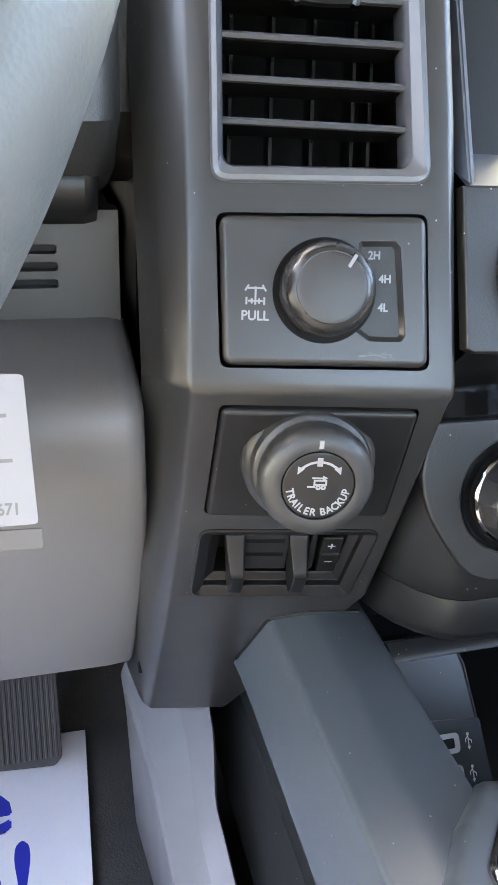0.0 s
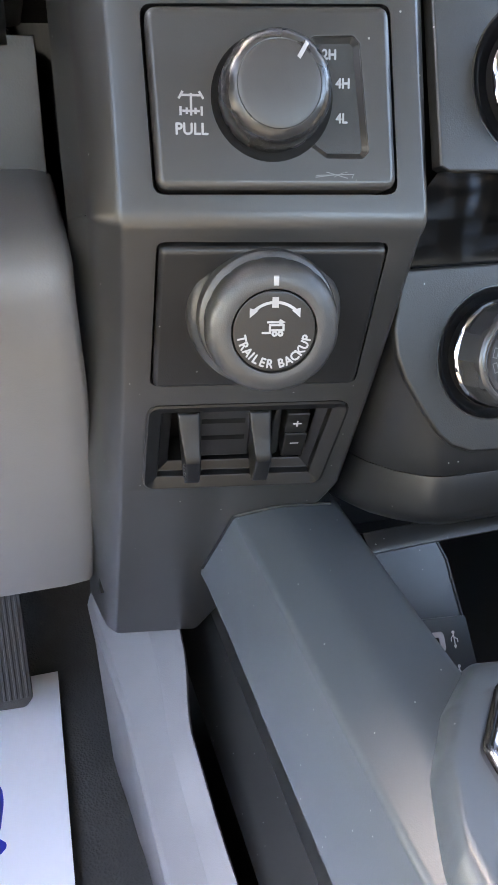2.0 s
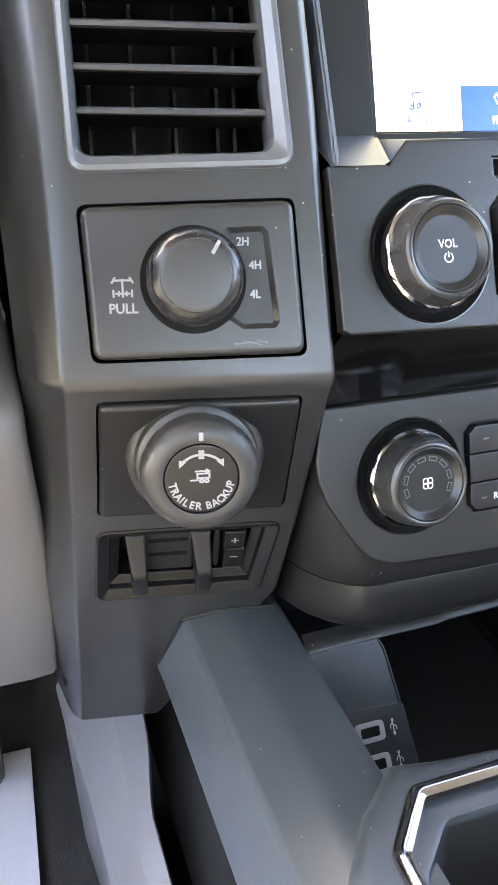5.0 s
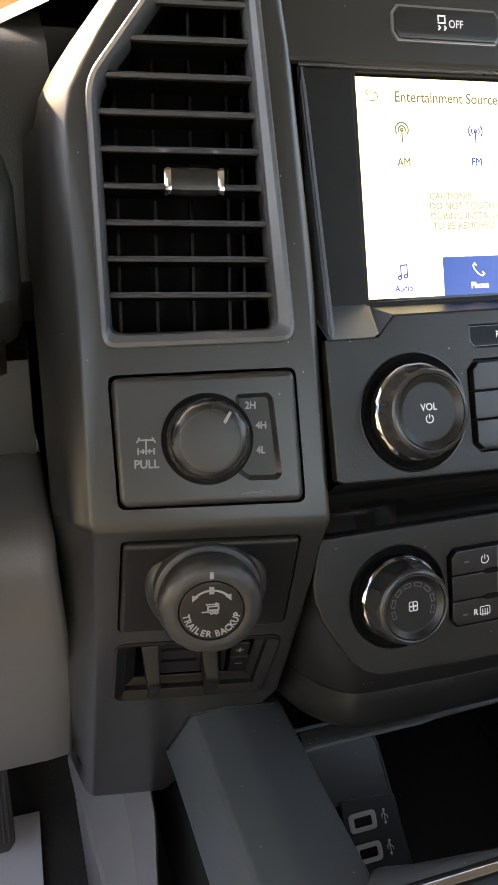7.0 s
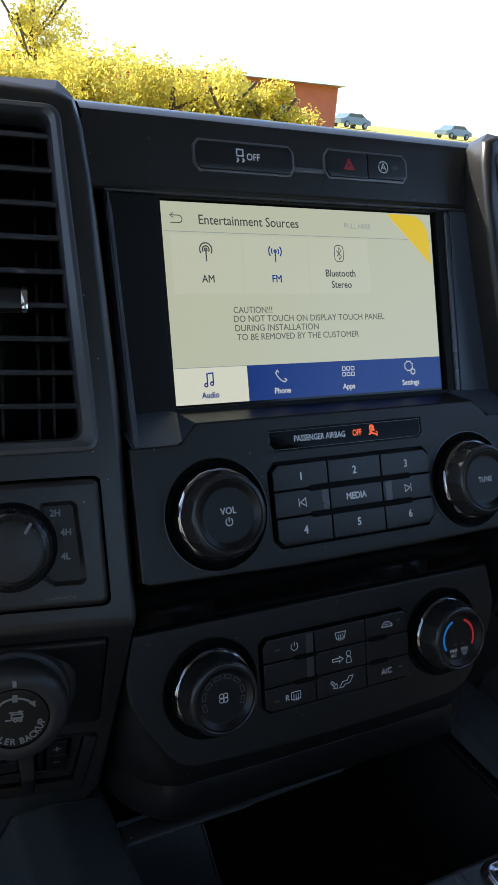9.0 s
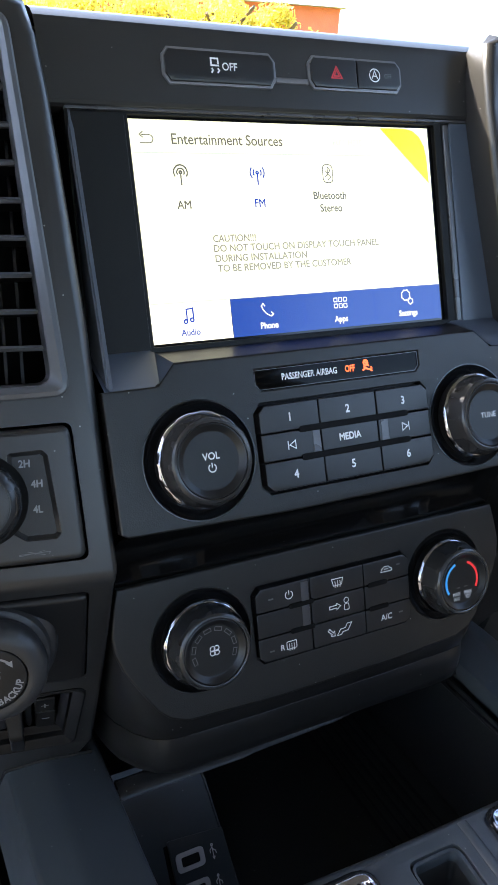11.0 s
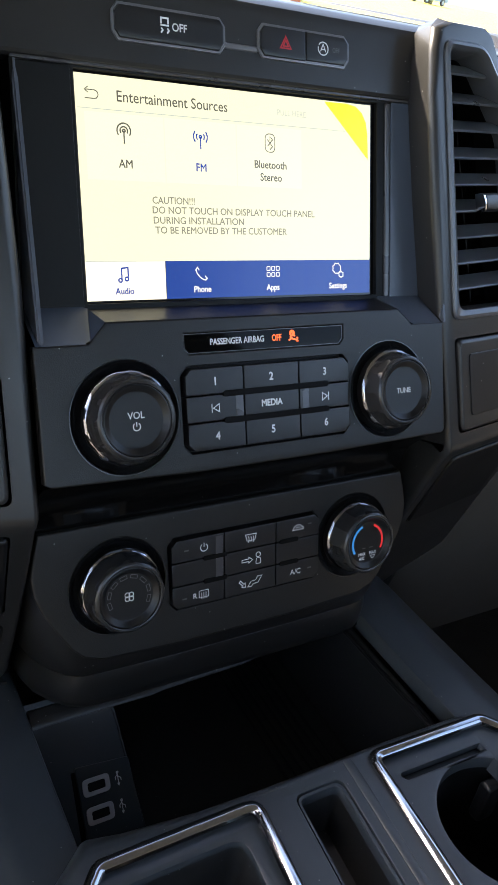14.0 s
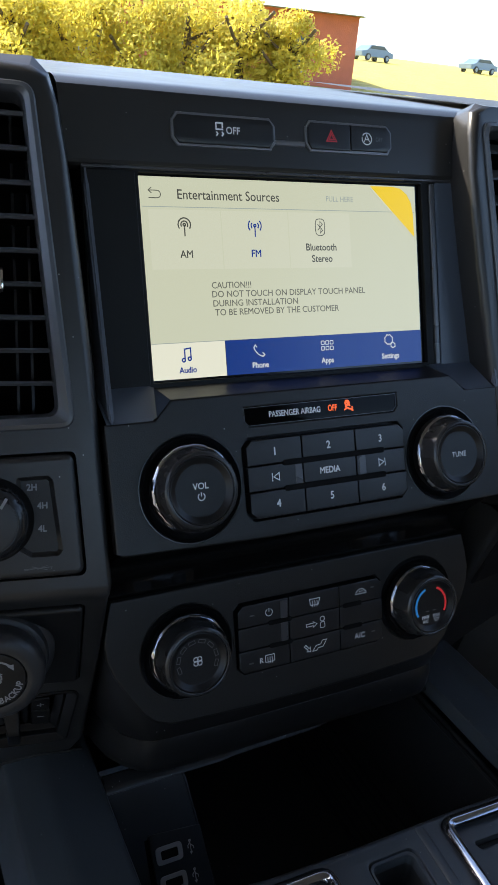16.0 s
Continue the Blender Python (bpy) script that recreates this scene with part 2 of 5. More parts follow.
def box(lo, hi, bev=0.0, bm=None):
    bm = bm or bmesh.new()
    x0, y0, z0 = lo
    x1, y1, z1 = hi
    if bev <= 0:
        v = [bm.verts.new((x, y, z)) for z in (z0, z1) for x, y in ((x0, y0), (x1, y0), (x1, y1), (x0, y1))]
        for f in ((0, 3, 2, 1), (4, 5, 6, 7), (0, 1, 5, 4), (1, 2, 6, 5), (2, 3, 7, 6), (3, 0, 4, 7)):
            bm.faces.new([v[i] for i in f])
        return bm
    o = ccw(rnd([(x0, y0), (x1, y0), (x1, y1), (x0, y1)], bev, 3))
    rows = []
    for k in range(4):
        a = math.pi / 2 * k / 3
        rows.append(ring(bm, inset(o, bev * (1 - math.sin(a))), z0 + bev * (1 - math.cos(a))))
    for k in range(4):
        a = math.pi / 2 * k / 3
        rows.append(ring(bm, inset(o, bev * (1 - math.cos(a))), z1 - bev + bev * math.sin(a)))
    for a, b in zip(rows, rows[1:]):
        skin(bm, a, b)
    cap(bm, [rows[0]])
    cap(bm, [rows[-1]])
    return bm


def sweep(path, radius, n=10, closed=False, flat=1.0, bm=None):
    """A round bar along 3D points; flat squeezes it in z."""
    bm = bm or bmesh.new()
    pts = [Vector(p) for p in path]
    rows = []
    m = len(pts)
    for i, p in enumerate(pts):
        a = pts[(i - 1) % m] if closed or i else pts[i]
        b = pts[(i + 1) % m] if closed or i < m - 1 else pts[i]
        d = (b - a).normalized()
        up = Vector((0, 0, 1)) if abs(d.z) < 0.95 else Vector((0, 1, 0))
        s = d.cross(up).normalized()
        t = s.cross(d)
        rows.append([bm.verts.new(p + s * radius * math.cos(2 * math.pi * k / n) + t * radius * flat * math.sin(2 * math.pi * k / n)) for k in range(n)])
    for a, b in zip(rows, rows[1:] + ([rows[0]] if closed else [])):
        skin(bm, a, b)
    if not closed:
        cap(bm, [rows[0]])
        cap(bm, [rows[-1]])
    return bm


def ribbon(paths, w, z, h=0.12, bm=None, closed=False):
    """Flat printed strokes: each path a list of (x, y)."""
    bm = bm or bmesh.new()
    for path in paths:
        pts = [Vector(p) for p in path]
        loop = closed or (pts[0] - pts[-1]).length < 1e-4
        if loop and (pts[0] - pts[-1]).length < 1e-4:
            pts = pts[:-1]
        left, right, m = [], [], len(pts)
        for i, p in enumerate(pts):
            a = pts[(i - 1) % m] if loop or i else p
            b = pts[(i + 1) % m] if loop or i < m - 1 else p
            d1, d2 = (p - a), (b - p)
            d1 = d1.normalized() if d1.length > 1e-6 else d2.normalized()
            d2 = d2.normalized() if d2.length > 1e-6 else d1
            nn = Vector((-(d1.y + d2.y), d1.x + d2.x))
            nn = nn.normalized() if nn.length > 1e-6 else Vector((-d1.y, d1.x))
            k = w / 2 / max(0.5, abs(nn.dot(Vector((-d1.y, d1.x)))))
            left.append(bm.verts.new((*(p + nn * k), z + h)))
            right.append(bm.verts.new((*(p - nn * k), z + h)))
        for i in range(m if loop else m - 1):
            j = (i + 1) % m
            bm.faces.new((left[i], right[i], right[j], left[j]))
    return bm


def fill(polys, z, h=0.12, bm=None):
    """Flat printed areas."""
    bm = bm or bmesh.new()
    for p in polys:
        bm.faces.new([bm.verts.new((x, y, z + h)) for x, y in ccw(p)])
    return bm


def arc(cx, cy, r, a0, a1, n=14):
    return [(cx + r * math.cos(radians(a0 + (a1 - a0) * i / n)), cy + r * math.sin(radians(a0 + (a1 - a0) * i / n))) for i in range(n + 1)]


def letters(body, size, x, y, z, narrow=1.0, align="CENTER", bold=0.0, turn=0.0, bm=None):
    """Words in the built-in font as flat raised print; size: height of a capital in mm; y: their middle."""
    bm = bm or bmesh.new()
    cu = bpy.data.curves.new("letters", "FONT")
    cu.body, cu.size, cu.align_x, cu.align_y = body, size / 0.70, align, "BOTTOM_BASELINE"
    cu.resolution_u = 3
    ob = bpy.data.objects.new("letters", cu)
    scene.collection.objects.link(ob)
    me = bpy.data.meshes.new_from_object(ob.evaluated_get(bpy.context.evaluated_depsgraph_get()))
    bpy.data.objects.remove(ob)
    start = len(bm.verts)
    steps = [(0, 0)] if bold <= 0 else [(-bold, 0), (0, bold), (bold, 0), (0, -bold)]
    for i, (dx, dy) in enumerate(steps):
        first = len(bm.verts)
        bm.from_mesh(me)
        bm.verts.ensure_lookup_table()
        for v in list(bm.verts)[first:]:
            v.co += Vector((dx * 9, dy * 9, i * 0.012))
    bpy.data.meshes.remove(me)
    bm.verts.ensure_lookup_table()
    c, s = math.cos(radians(turn)), math.sin(radians(turn))
    for v in list(bm.verts)[start:]:
        px, py = v.co.x * narrow, v.co.y - size / 2
        v.co = (x + px * c - py * s, y + px * s + py * c, z + 0.12 + v.co.z)
    return bm


def on(f1, f2, p):
    """A point in mm on face f2, in mm on face f1."""
    return f1.inverted() @ (f2 @ (Vector(p) * 0.001)) * 1000


def world_mm(f, p):
    return (f @ (Vector(p) * 0.001)) * 1000


FLAT = Matrix.Identity(4)
SCR = fr((0, 0, 0.800), 20)                                # the touch screen
RAD = fr((0, -0.060, 0.710), 23)                           # the radio's face
HVA = fr((0, -0.0615, 0.6035), 17)                         # the climate panel's face
COL = {s: fr((-0.1378 if s > 0 else 0.1300, -0.0685, 0.6756), 20, -10.5 * s) for s in (1, -1)}       # the two columns, upper face
COL2 = {s: fr((-0.1387 if s > 0 else 0.1309, -0.0683, 0.6555), -18, -10.5 * s) for s in (1, -1)}     # below the bend


LEAN = 0.119                                               # the passenger's column slants in towards its top
SLANT = {1: COL[1], -1: COL[-1] @ Matrix(((1, -LEAN, 0, LEAN * 0.112), (0, 1, 0, 0), (0, 0, 1, 0), (0, 0, 0, 1)))}
SLANT2 = {1: COL2[1], -1: COL2[-1] @ Matrix.Translation((LEAN * 0.112, 0, 0))}


def slanted(s, bm):
    for v in bm.verts if s < 0 else ():
        v.co.x -= LEAN * (v.co.y - 112)
    return bm


# ---- the two vent columns beside the screen ----
def mir(s, p):
    return [(x * s, *r) for x, *r in p]


VENT_OPEN = [(-81.7, 74), (-10.5, 76), (-22.5, 221), (-53, 221), (-84.6, 177)]
VENT_RIM = [(-86.3, 67), (-1.8, 69.6), (-17, 226), (-55.5, 226), (-90, 178)]
VENT_R, VENT_R_IN = [7, 7, 8, 16, 26], [5, 5, 5, 12, 22]       # corner radii
SWITCH = [(-83, 55), (-3.6, 57.5), (0.4, -0.3), (-80.2, -0.8)]
TRAILER = [(-79, 1.8), (0.8, 1.6), (0, -64.4), (-82.6, -64)]
BRAKE = [(-82.7, -78.5), (-1.3, -78), (-7.4, -128.6), (-86, -128)]


def column(s, name, label):
    f, f2 = SLANT[s], SLANT2[s]
    f3 = f2 @ Matrix.Translation((0, -0.132, 0)) @ pose(0, 0, 0, 11.6)
    e = thing(name, FLAT, label, "dashboard trim")
    bm = bmesh.new()
    # stations from the top down: face, height, left ridge, left outer edge, right ridge, right outer edge
    st = [(f, 232, -62, -70, -22, -17), (f, 228, -64.5, -75.5, -15, -10), (f, 218, -70, -81.5, -10.5, -6), (f, 198, -82.5, -96, -7.2, -3), (f, 185, -90, -104.5, -5.8, -1.4), (f, 174, -95, -110, -4.8, -0.2), (f, 162, -97, -112.6, -3.8, 0.9), (f, 145, -97, -112.4, -2, 2.6), (f, 95, -95, -109.5, 3, 7.4), (f, -7, -91.5, -104.5, 10.8, 13.6)]
    lo = [(f2, 4, -90, -103.5, 11, 13.6), (f2, -66, -93, -106, 7, 10), (f2, -132, -97, -110, 2, 5), (f3, -213, -110, -121, -58, -54)]
    if s < 0:
        st[:3] = [(f, 235, -58, -66, -27, -20), (f, 231, -64.5, -75.5, -18, -12.5), (f, 218, -70, -81.5, -12, -7.4)]
        st[-2:] = [(f, 95, -95, -109.5, 2.5, 6.5), (f, -7, -91.5, -104.5, 9, 11.5)]
        lo[0], lo[1] = (f2, 4, -90, -103.5, 8.5, 11), (f2, -66, -93, -106, 7, 9.6)
    rows = []
    for i, (fx, v, rl, ol, rr, orr) in enumerate(st + lo):
        top = i == 0
        dv = (9 if top else 5 if i == 1 else 0) * (1 if s > 0 else 0.4)
        d = -13
        k = min(1, max(0, (i - 2) / 4)) if s > 0 else 0
        bend = i in (9, 10)       # short returns there, so that they don't cross behind the bend
        inner = 1 if s > 0 else -5 if bend else -30
        pts = [(ol - 2 - 6 * k, v + dv, -32 if bend else -120 + 88 * k), (ol, v + dv, d), (ol + (rl - ol) * 0.35, v + dv * 0.75, d * 0.42), (rl - 2.2, v + dv * 0.2, -1.2), (rl, v, 0),
               (rr, v, 0), (rr + (orr - rr) * 0.7, v + dv * 0.2, -1.4), (orr, v + dv * 0.8, -5), (orr + inner, v + dv, -32 if bend else -12 if i == 13 else -110 if i < 3 or s < 0 else -70)]
        rows.append([bm.verts.new(world_mm(fx, (p[0] * s, p[1], p[2]))) for p in pts])
    # a soft bend between the upper and the lower face
    nu = len(st)
    a, b = rows[nu - 1], rows[nu]
    mid = []
    for k in (0.33, 0.66):
        row = []
        for i, (p, q) in enumerate(zip(a, b)):
            c = p.co.lerp(q.co, k)
            c += (Vector((0, -1, 0)) * 1.3 if 2 <= i <= 7 else Vector())
            row.append(bm.verts.new(c))
        mid.append(row)
    seq = rows[:nu] + mid + rows[nu:]
    for i, (r1, r2) in enumerate(zip(seq, seq[1:])):
        for k in range(len(r1) - 1):
            if k == 4 and (i < nu - 1 or nu + 2 <= i <= nu + 3):
                continue
            bm.faces.new((r1[k], r1[k + 1], r2[k + 1], r2[k]))
    # the crown over the upper face
    t = rows[0]
    for k in (0, 1, 2):
        bm.faces.new((t[k], t[k + 1], t[7 - k], t[8 - k]))
    bm.faces.new((t[3], t[4], t[5]))

    def face(fx, corner_rows, holes, depth):
        outer = [r[4] for r in corner_rows] + [r[5] for r in corner_rows][::-1]
        loops = [outer]
        for h in holes:
            front = [bm.verts.new(world_mm(fx, (x * s, y, 0))) for x, y in h]
            rear = [bm.verts.new(world_mm(fx, (x * s, y, -depth))) for x, y in h]
            skin(bm, front, rear)
            loops.append(front)
        inv = fx.inverted()
        from mathutils.geometry import tessellate_polygon
        flat = [v for lp in loops for v in lp]
        for tri in tessellate_polygon([[Vector((*(inv @ (v.co * 0.001) * 1000).to_2d(), 0)) for v in lp] for lp in loops]):
            try:
                bm.faces.new([flat[i] for i in tri])
            except ValueError:
                pass

    face(f, rows[:nu], [rnd(inset(ccw(VENT_RIM), 1.5), VENT_R, 5), rnd(inset(ccw(SWITCH), -1.2), 4)], 30)
    face(f2, rows[nu:nu + 3], [rnd(inset(ccw(TRAILER), -0.9), 3.5)] + ([rnd(BRAKE, 4)] if s > 0 else []), 24)
    part("body", bm, PLASTIC, e, sharp=52)
    return e


def air_vent(s, label):
    e = thing("air_vent", COL[s], label, "air vent", "dashboard air vents")
    ins = rnd(ccw(mir(s, VENT_OPEN)), VENT_R_IN[::s], 5)
    outer = rnd(ccw(mir(s, VENT_RIM)), VENT_R[::s], 5)
    bm = bmesh.new()
    rows = [ring(bm, outer, -6), ring(bm, outer, 0.8), ring(bm, inset(outer, 0.8), 1.8), ring(bm, inset(outer, 2.6), 2.3)]
    n = len(outer)
    # the inner edge has as many corners as the outer one
    rows += [ring(bm, inset(ins, -1.2), 0.7), ring(bm, ins, -2.5), ring(bm, ins, -16)]
    for a, b in zip(rows, rows[1:]):
        skin(bm, a, b)
    part("frame", slanted(s, bm), VENT, e, "satin graphite frame")
    # duct and slat backs carry the vent's inner shade in their colour
    bm = bmesh.new()
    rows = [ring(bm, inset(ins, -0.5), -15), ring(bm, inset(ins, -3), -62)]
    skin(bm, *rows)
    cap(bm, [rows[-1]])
    part("duct", slanted(s, bm), VOID, e, "air duct coloured black for its shade")

    def edge(v):
        left = -81.7 - 2.9 * (v - 74) / 103 if v < 177 else -84.6 + 31.6 * (v - 177) / 44
        return left, -10.5 - 12 * (v - 76) / 145
    for i in range(9):
        v = 90.7 + 15.3 * i
        if v > 216:
            break
        l, r = edge(v)
        blade = [(-1.2, -4.0), (0.0, -2.8), (1.1, -4.0), (1.0, -7.5), (0.2, -9), (-0.9, -7.5)]
        if s < 0:       # this vent's slats are turned down
            blade = [(-4.2, -4.0), (-3.6, -2.8), (-2.2, -3.6), (4.4, -14.0), (4.0, -16.5), (2.6, -15.6)]
        part("slat", slanted(s, loft([[(x * s, v + dy, z) for dy, z in blade] for x in (l - 1.5, r + 1.5)], cap0=True, cap1=True)), VENT, e)
    for i in range(8 if s > 0 else 0):
        v = 90.7 + 15.3 * i
        l, r = edge(v)
        part("slat_back", slanted(s, loft([[(x * s, v + dy, z) for dy, z in ((0.7, -8.6), (0.5, -24), (-0.7, -24), (-0.7, -8.6))] for x in (l - 1, r + 1)], cap0=True, cap1=True)), VOID, e, "rear blade of the slat blackened for shade")
    x = -78.0
    while x < -14:
        top = min(217, 177 + (x + 84.6) / 31.6 * 44) if x < -53 else 219 if x < -23 else 76 + (-10.5 - x) / 12 * 145
        if top > 84:
            part("vane", slanted(s, box((x * s - 0.7, 75, -46), (x * s + 0.7, top, -27), 0)), VANE, e, "thin upright vane behind the slats")
        x += 16.8 if x < -40 else 7
    # thumb tab on the fourth slat
    v, out = 137.6, 0 if s > 0 else 7
    prof = [(-5.2, -3), (-5.4, 1.2), (-4.0, 3.0), (0, 3.9), (4.0, 3.0), (5.4, 1.2), (5.2, -3)]
    tab = part("tab", slanted(s, loft([[(x * s, v + dy * k, z) for dy, z in prof] for x, k in ((-55.2 - out, 0.97), (-45.4 - out, 1.04), (-35.6 - out, 0.97))], closed=False)), BUTTON, e, "dark thumb tab")
    for x0, x1 in ((-58 - out, -55.2 - out), (-35.6 - out, -32.8 - out)):
        part("tab_end", slanted(s, loft([[(x * s, v + dy * k, z * k) for dy, z in prof] for x, k in ((x0, 0.9), (x0 * 0.5 + x1 * 0.5, 1.06), (x1, 1.02))], cap0=True, cap1=True)), CHROME, tab, "bright chrome tab end")
    return e


column(1, "vent_column", "charcoal grained column holding vent and drive switches")
column(-1, "vent_column", "charcoal grained column beside the passenger side")
air_vent(1, "tall satin graphite air vent with chrome-tipped tab")
air_vent(-1, "tall satin graphite air vent facing the passenger")


# ---- four-wheel-drive switch ----
def drive_switch():
    e = thing("drive_mode_switch", COL[1], "charcoal rotary four-wheel-drive switch set in the column", "rotary switch")
    slot = [(-29.5, 47), (-15.5, 47.6), (-13.5, 45.5), (-9.8, 12), (-11.5, 9.8), (-24, 9.8), (-30, 14)]
    o = rnd(SWITCH, 4.5, 5)
    base = part("panel", plate(o, -8, 3.2, 2.6, 4, holes=[rnd(slot, 1.6, 3)], hole_bev=0.4, hole_depth=0.9), PLASTIC, e)
    lip, foot = rnd(ccw(slot), 1.6, 3), rnd(inset(ccw(slot), 1.7), 0.7, 3)
    wall = bmesh.new()
    skin(wall, ring(wall, lip, 2.5), ring(wall, foot, 0.9))
    part("slot_wall", wall, PLASTIC, base, "sloped recess edge")
    ground = bmesh.new()
    cap(ground, [ring(ground, foot, 0.92)])
    part("slot_floor", ground, RADIO, base, "dark recess floor")
    # flat black disc paints the shadow ring round the knob
    part("knob_shade", lathe([(20.0, 3.2), (19.8, 3.3), (12, 3.28)], 64, (-42.2, 28.2)), VOID, e, "black disc painting the shadow round the knob")
    k = part("knob", lathe([(17.2, 2.5), (17.6, 5), (17.7, 10), (17.5, 14), (16.9, 16.4), (15.8, 18.0), (14.4, 19.0), (13.2, 19.4), (12.9, 19.3)], 96, (-42.4, 28.4),
             wobble=lambda i, a: 1 - (0.018 * max(0, math.cos(10 * a)) ** 5 if 1 <= i <= 5 else 0)), DRIVE, e, "glossy black round knob")
    part("knob_face", lathe([(13.0, 19.2), (12.6, 19.45), (11.4, 19.7), (8, 20.0), (4, 20.15)], 64, (-42.4, 28.4)), DRIVE_FACE, k, "worn charcoal face")
    part("pointer", fill([[(-37.6, 35.5), (-36.5, 34.8), (-33.4, 40.0), (-34.5, 40.7)]], 19.75), PALE, k, "white pointer line")
    part("pull_letters", letters("PULL", 3.6, -68.6, 18.2, 3.2, 0.95, bold=0.016), PALE, base)
    for word, x, y, z in (("2H", -22.9, 42.4, 1.0), ("4H", -18.3, 33.6, 1.0), ("4L", -18.6, 22.7, 1.0)):
        part("range_letters", letters(word, 3.1, x, y, z, 0.9, bold=0.018), PALE, base)
    ax = [[(-68.6, 22.2), (-68.6, 29.0)], [(-71.6, 28.4), (-65.6, 28.4)], [(-72.6, 27.3), (-71.2, 29.6)], [(-64.6, 27.3), (-66.0, 29.6)],
          [(-71.4, 23.6), (-65.8, 23.6)], [(-72, 22.2), (-72, 25)], [(-65.2, 22.2), (-65.2, 25)], [(-70, 22.6), (-70, 24.6)], [(-67.2, 22.6), (-67.2, 24.6)]]
    rng = random.Random(5)
    scuff = [[(-21 + rng.uniform(-7, 7), 4.2 + rng.uniform(-1.2, 1.2)) for _ in range(3)] for _ in range(4)]
    part("scuff_marks", ribbon(scuff, 0.28, 3.2), DIM, base, "pale scuff marks")
    part("axle_symbol", ribbon(ax, 0.75, 3.2), PALE, base)
    return e


drive_switch()


# ---- trailer knob and its plate ----
def trailer_knob():
    f = COL2[1]
    e = thing("trailer_backup_knob", f, "large charcoal trailer backup knob on a dark plate", "rotary knob")
    part("plate", plate(rnd(TRAILER, 3.5, 4), -8, 2.6, 2.2, 4), DARK, e)
    kf = fr((-0.1778, -0.0530, 0.6300), 10, -10.5)
    m = f.inverted() @ kf @ Matrix.Translation((0, 0, 0.005)) @ pose(0, 0, 0, 4.5) @ Matrix.Translation((0, 0, -0.005))
    part("collar", lathe([(28.6, -16), (28.6, 2), (28.3, 5.4), (27.4, 7.8), (26.0, 9.0), (25.2, 10.0), (25.0, 12.4), (24.4, 14.4), (23.2, 15.4), (20.8, 15.8)], 80), SOFT_KNOB, e, m=m)
    k = part("knob", lathe([(21.4, 12), (21.4, 16.4), (22.8, 17.6), (23.5, 21), (23.2, 25), (22.2, 27.4), (20.6, 28.9), (18.2, 29.6), (16.4, 29.7), (14.9, 29.4), (14.5, 28.6), (14.4, 27)], 112, top=False, wobble=lambda i, a: 1 - (0.014 * max(0, math.cos(14 * a)) ** 4 if 2 <= i <= 6 else 0)), SOFT_KNOB, e, m=m)
    c = part("cap", lathe([(14.3, 28.2), (14.1, 29.1), (13.6, 29.3)], 64), KNOB_FACE, k, "black round cap")
    part("pointer", plate([(-0.9, 15.9), (0.9, 15.9), (0.9, 19.2), (-0.9, 19.2)], 29, 29.9, 0.2, 1), PALE, k, "white pointer bar")
    z = 29.3
    part("arrow_symbol", ribbon([arc(0, 0, 10.2, 96, 138), arc(0, 0, 10.2, 84, 42), [(0, 8.9), (0, 11.8)]], 1.0, z), PALE, c)
    part("arrow_heads", fill([[(-8.6, 4.9), (-5.7, 7.4), (-8.6, 8.3)], [(8.6, 4.9), (5.7, 7.4), (8.6, 8.3)], [(-1.1, 8.4), (1.1, 8.4), (1.1, 12), (-1.1, 12)]], z), PALE, c)
    part("truck_symbol", ribbon([[(-4.4, -0.3), (-1.6, -0.3), (-1.6, 0.6), (3.0, 0.6), (3.0, 2.4), (-1.6, 2.4), (-1.6, 0.6)], [(-2.6, 3.4), (2.8, 3.4)], [(1.6, 4.2), (2.9, 3.4), (1.6, 2.7)],
                                 arc(0, -0.6, 0.7, 0, 360, 8), arc(2, -0.6, 0.7, 0, 360, 8)], 0.75, z), PALE, c)
    bm = bmesh.new()
    word = "TRAILER BACKUP"
    width = {"I": 0.5, " ": 0.55}
    total, at = sum(width.get(ch, 1) for ch in word), 0
    for ch in word:
        w = width.get(ch, 1)
        a = 185 + (355 - 185) * (at + w / 2) / total
        at += w
        if ch != " ":
            letters(ch, 3.1, 11.3 * math.cos(radians(a)), 11.3 * math.sin(radians(a)), z, 0.9, turn=a + 90, bold=0.018, bm=bm)
    part("trailer_letters", bm, PALE, c)
    return e


trailer_knob()


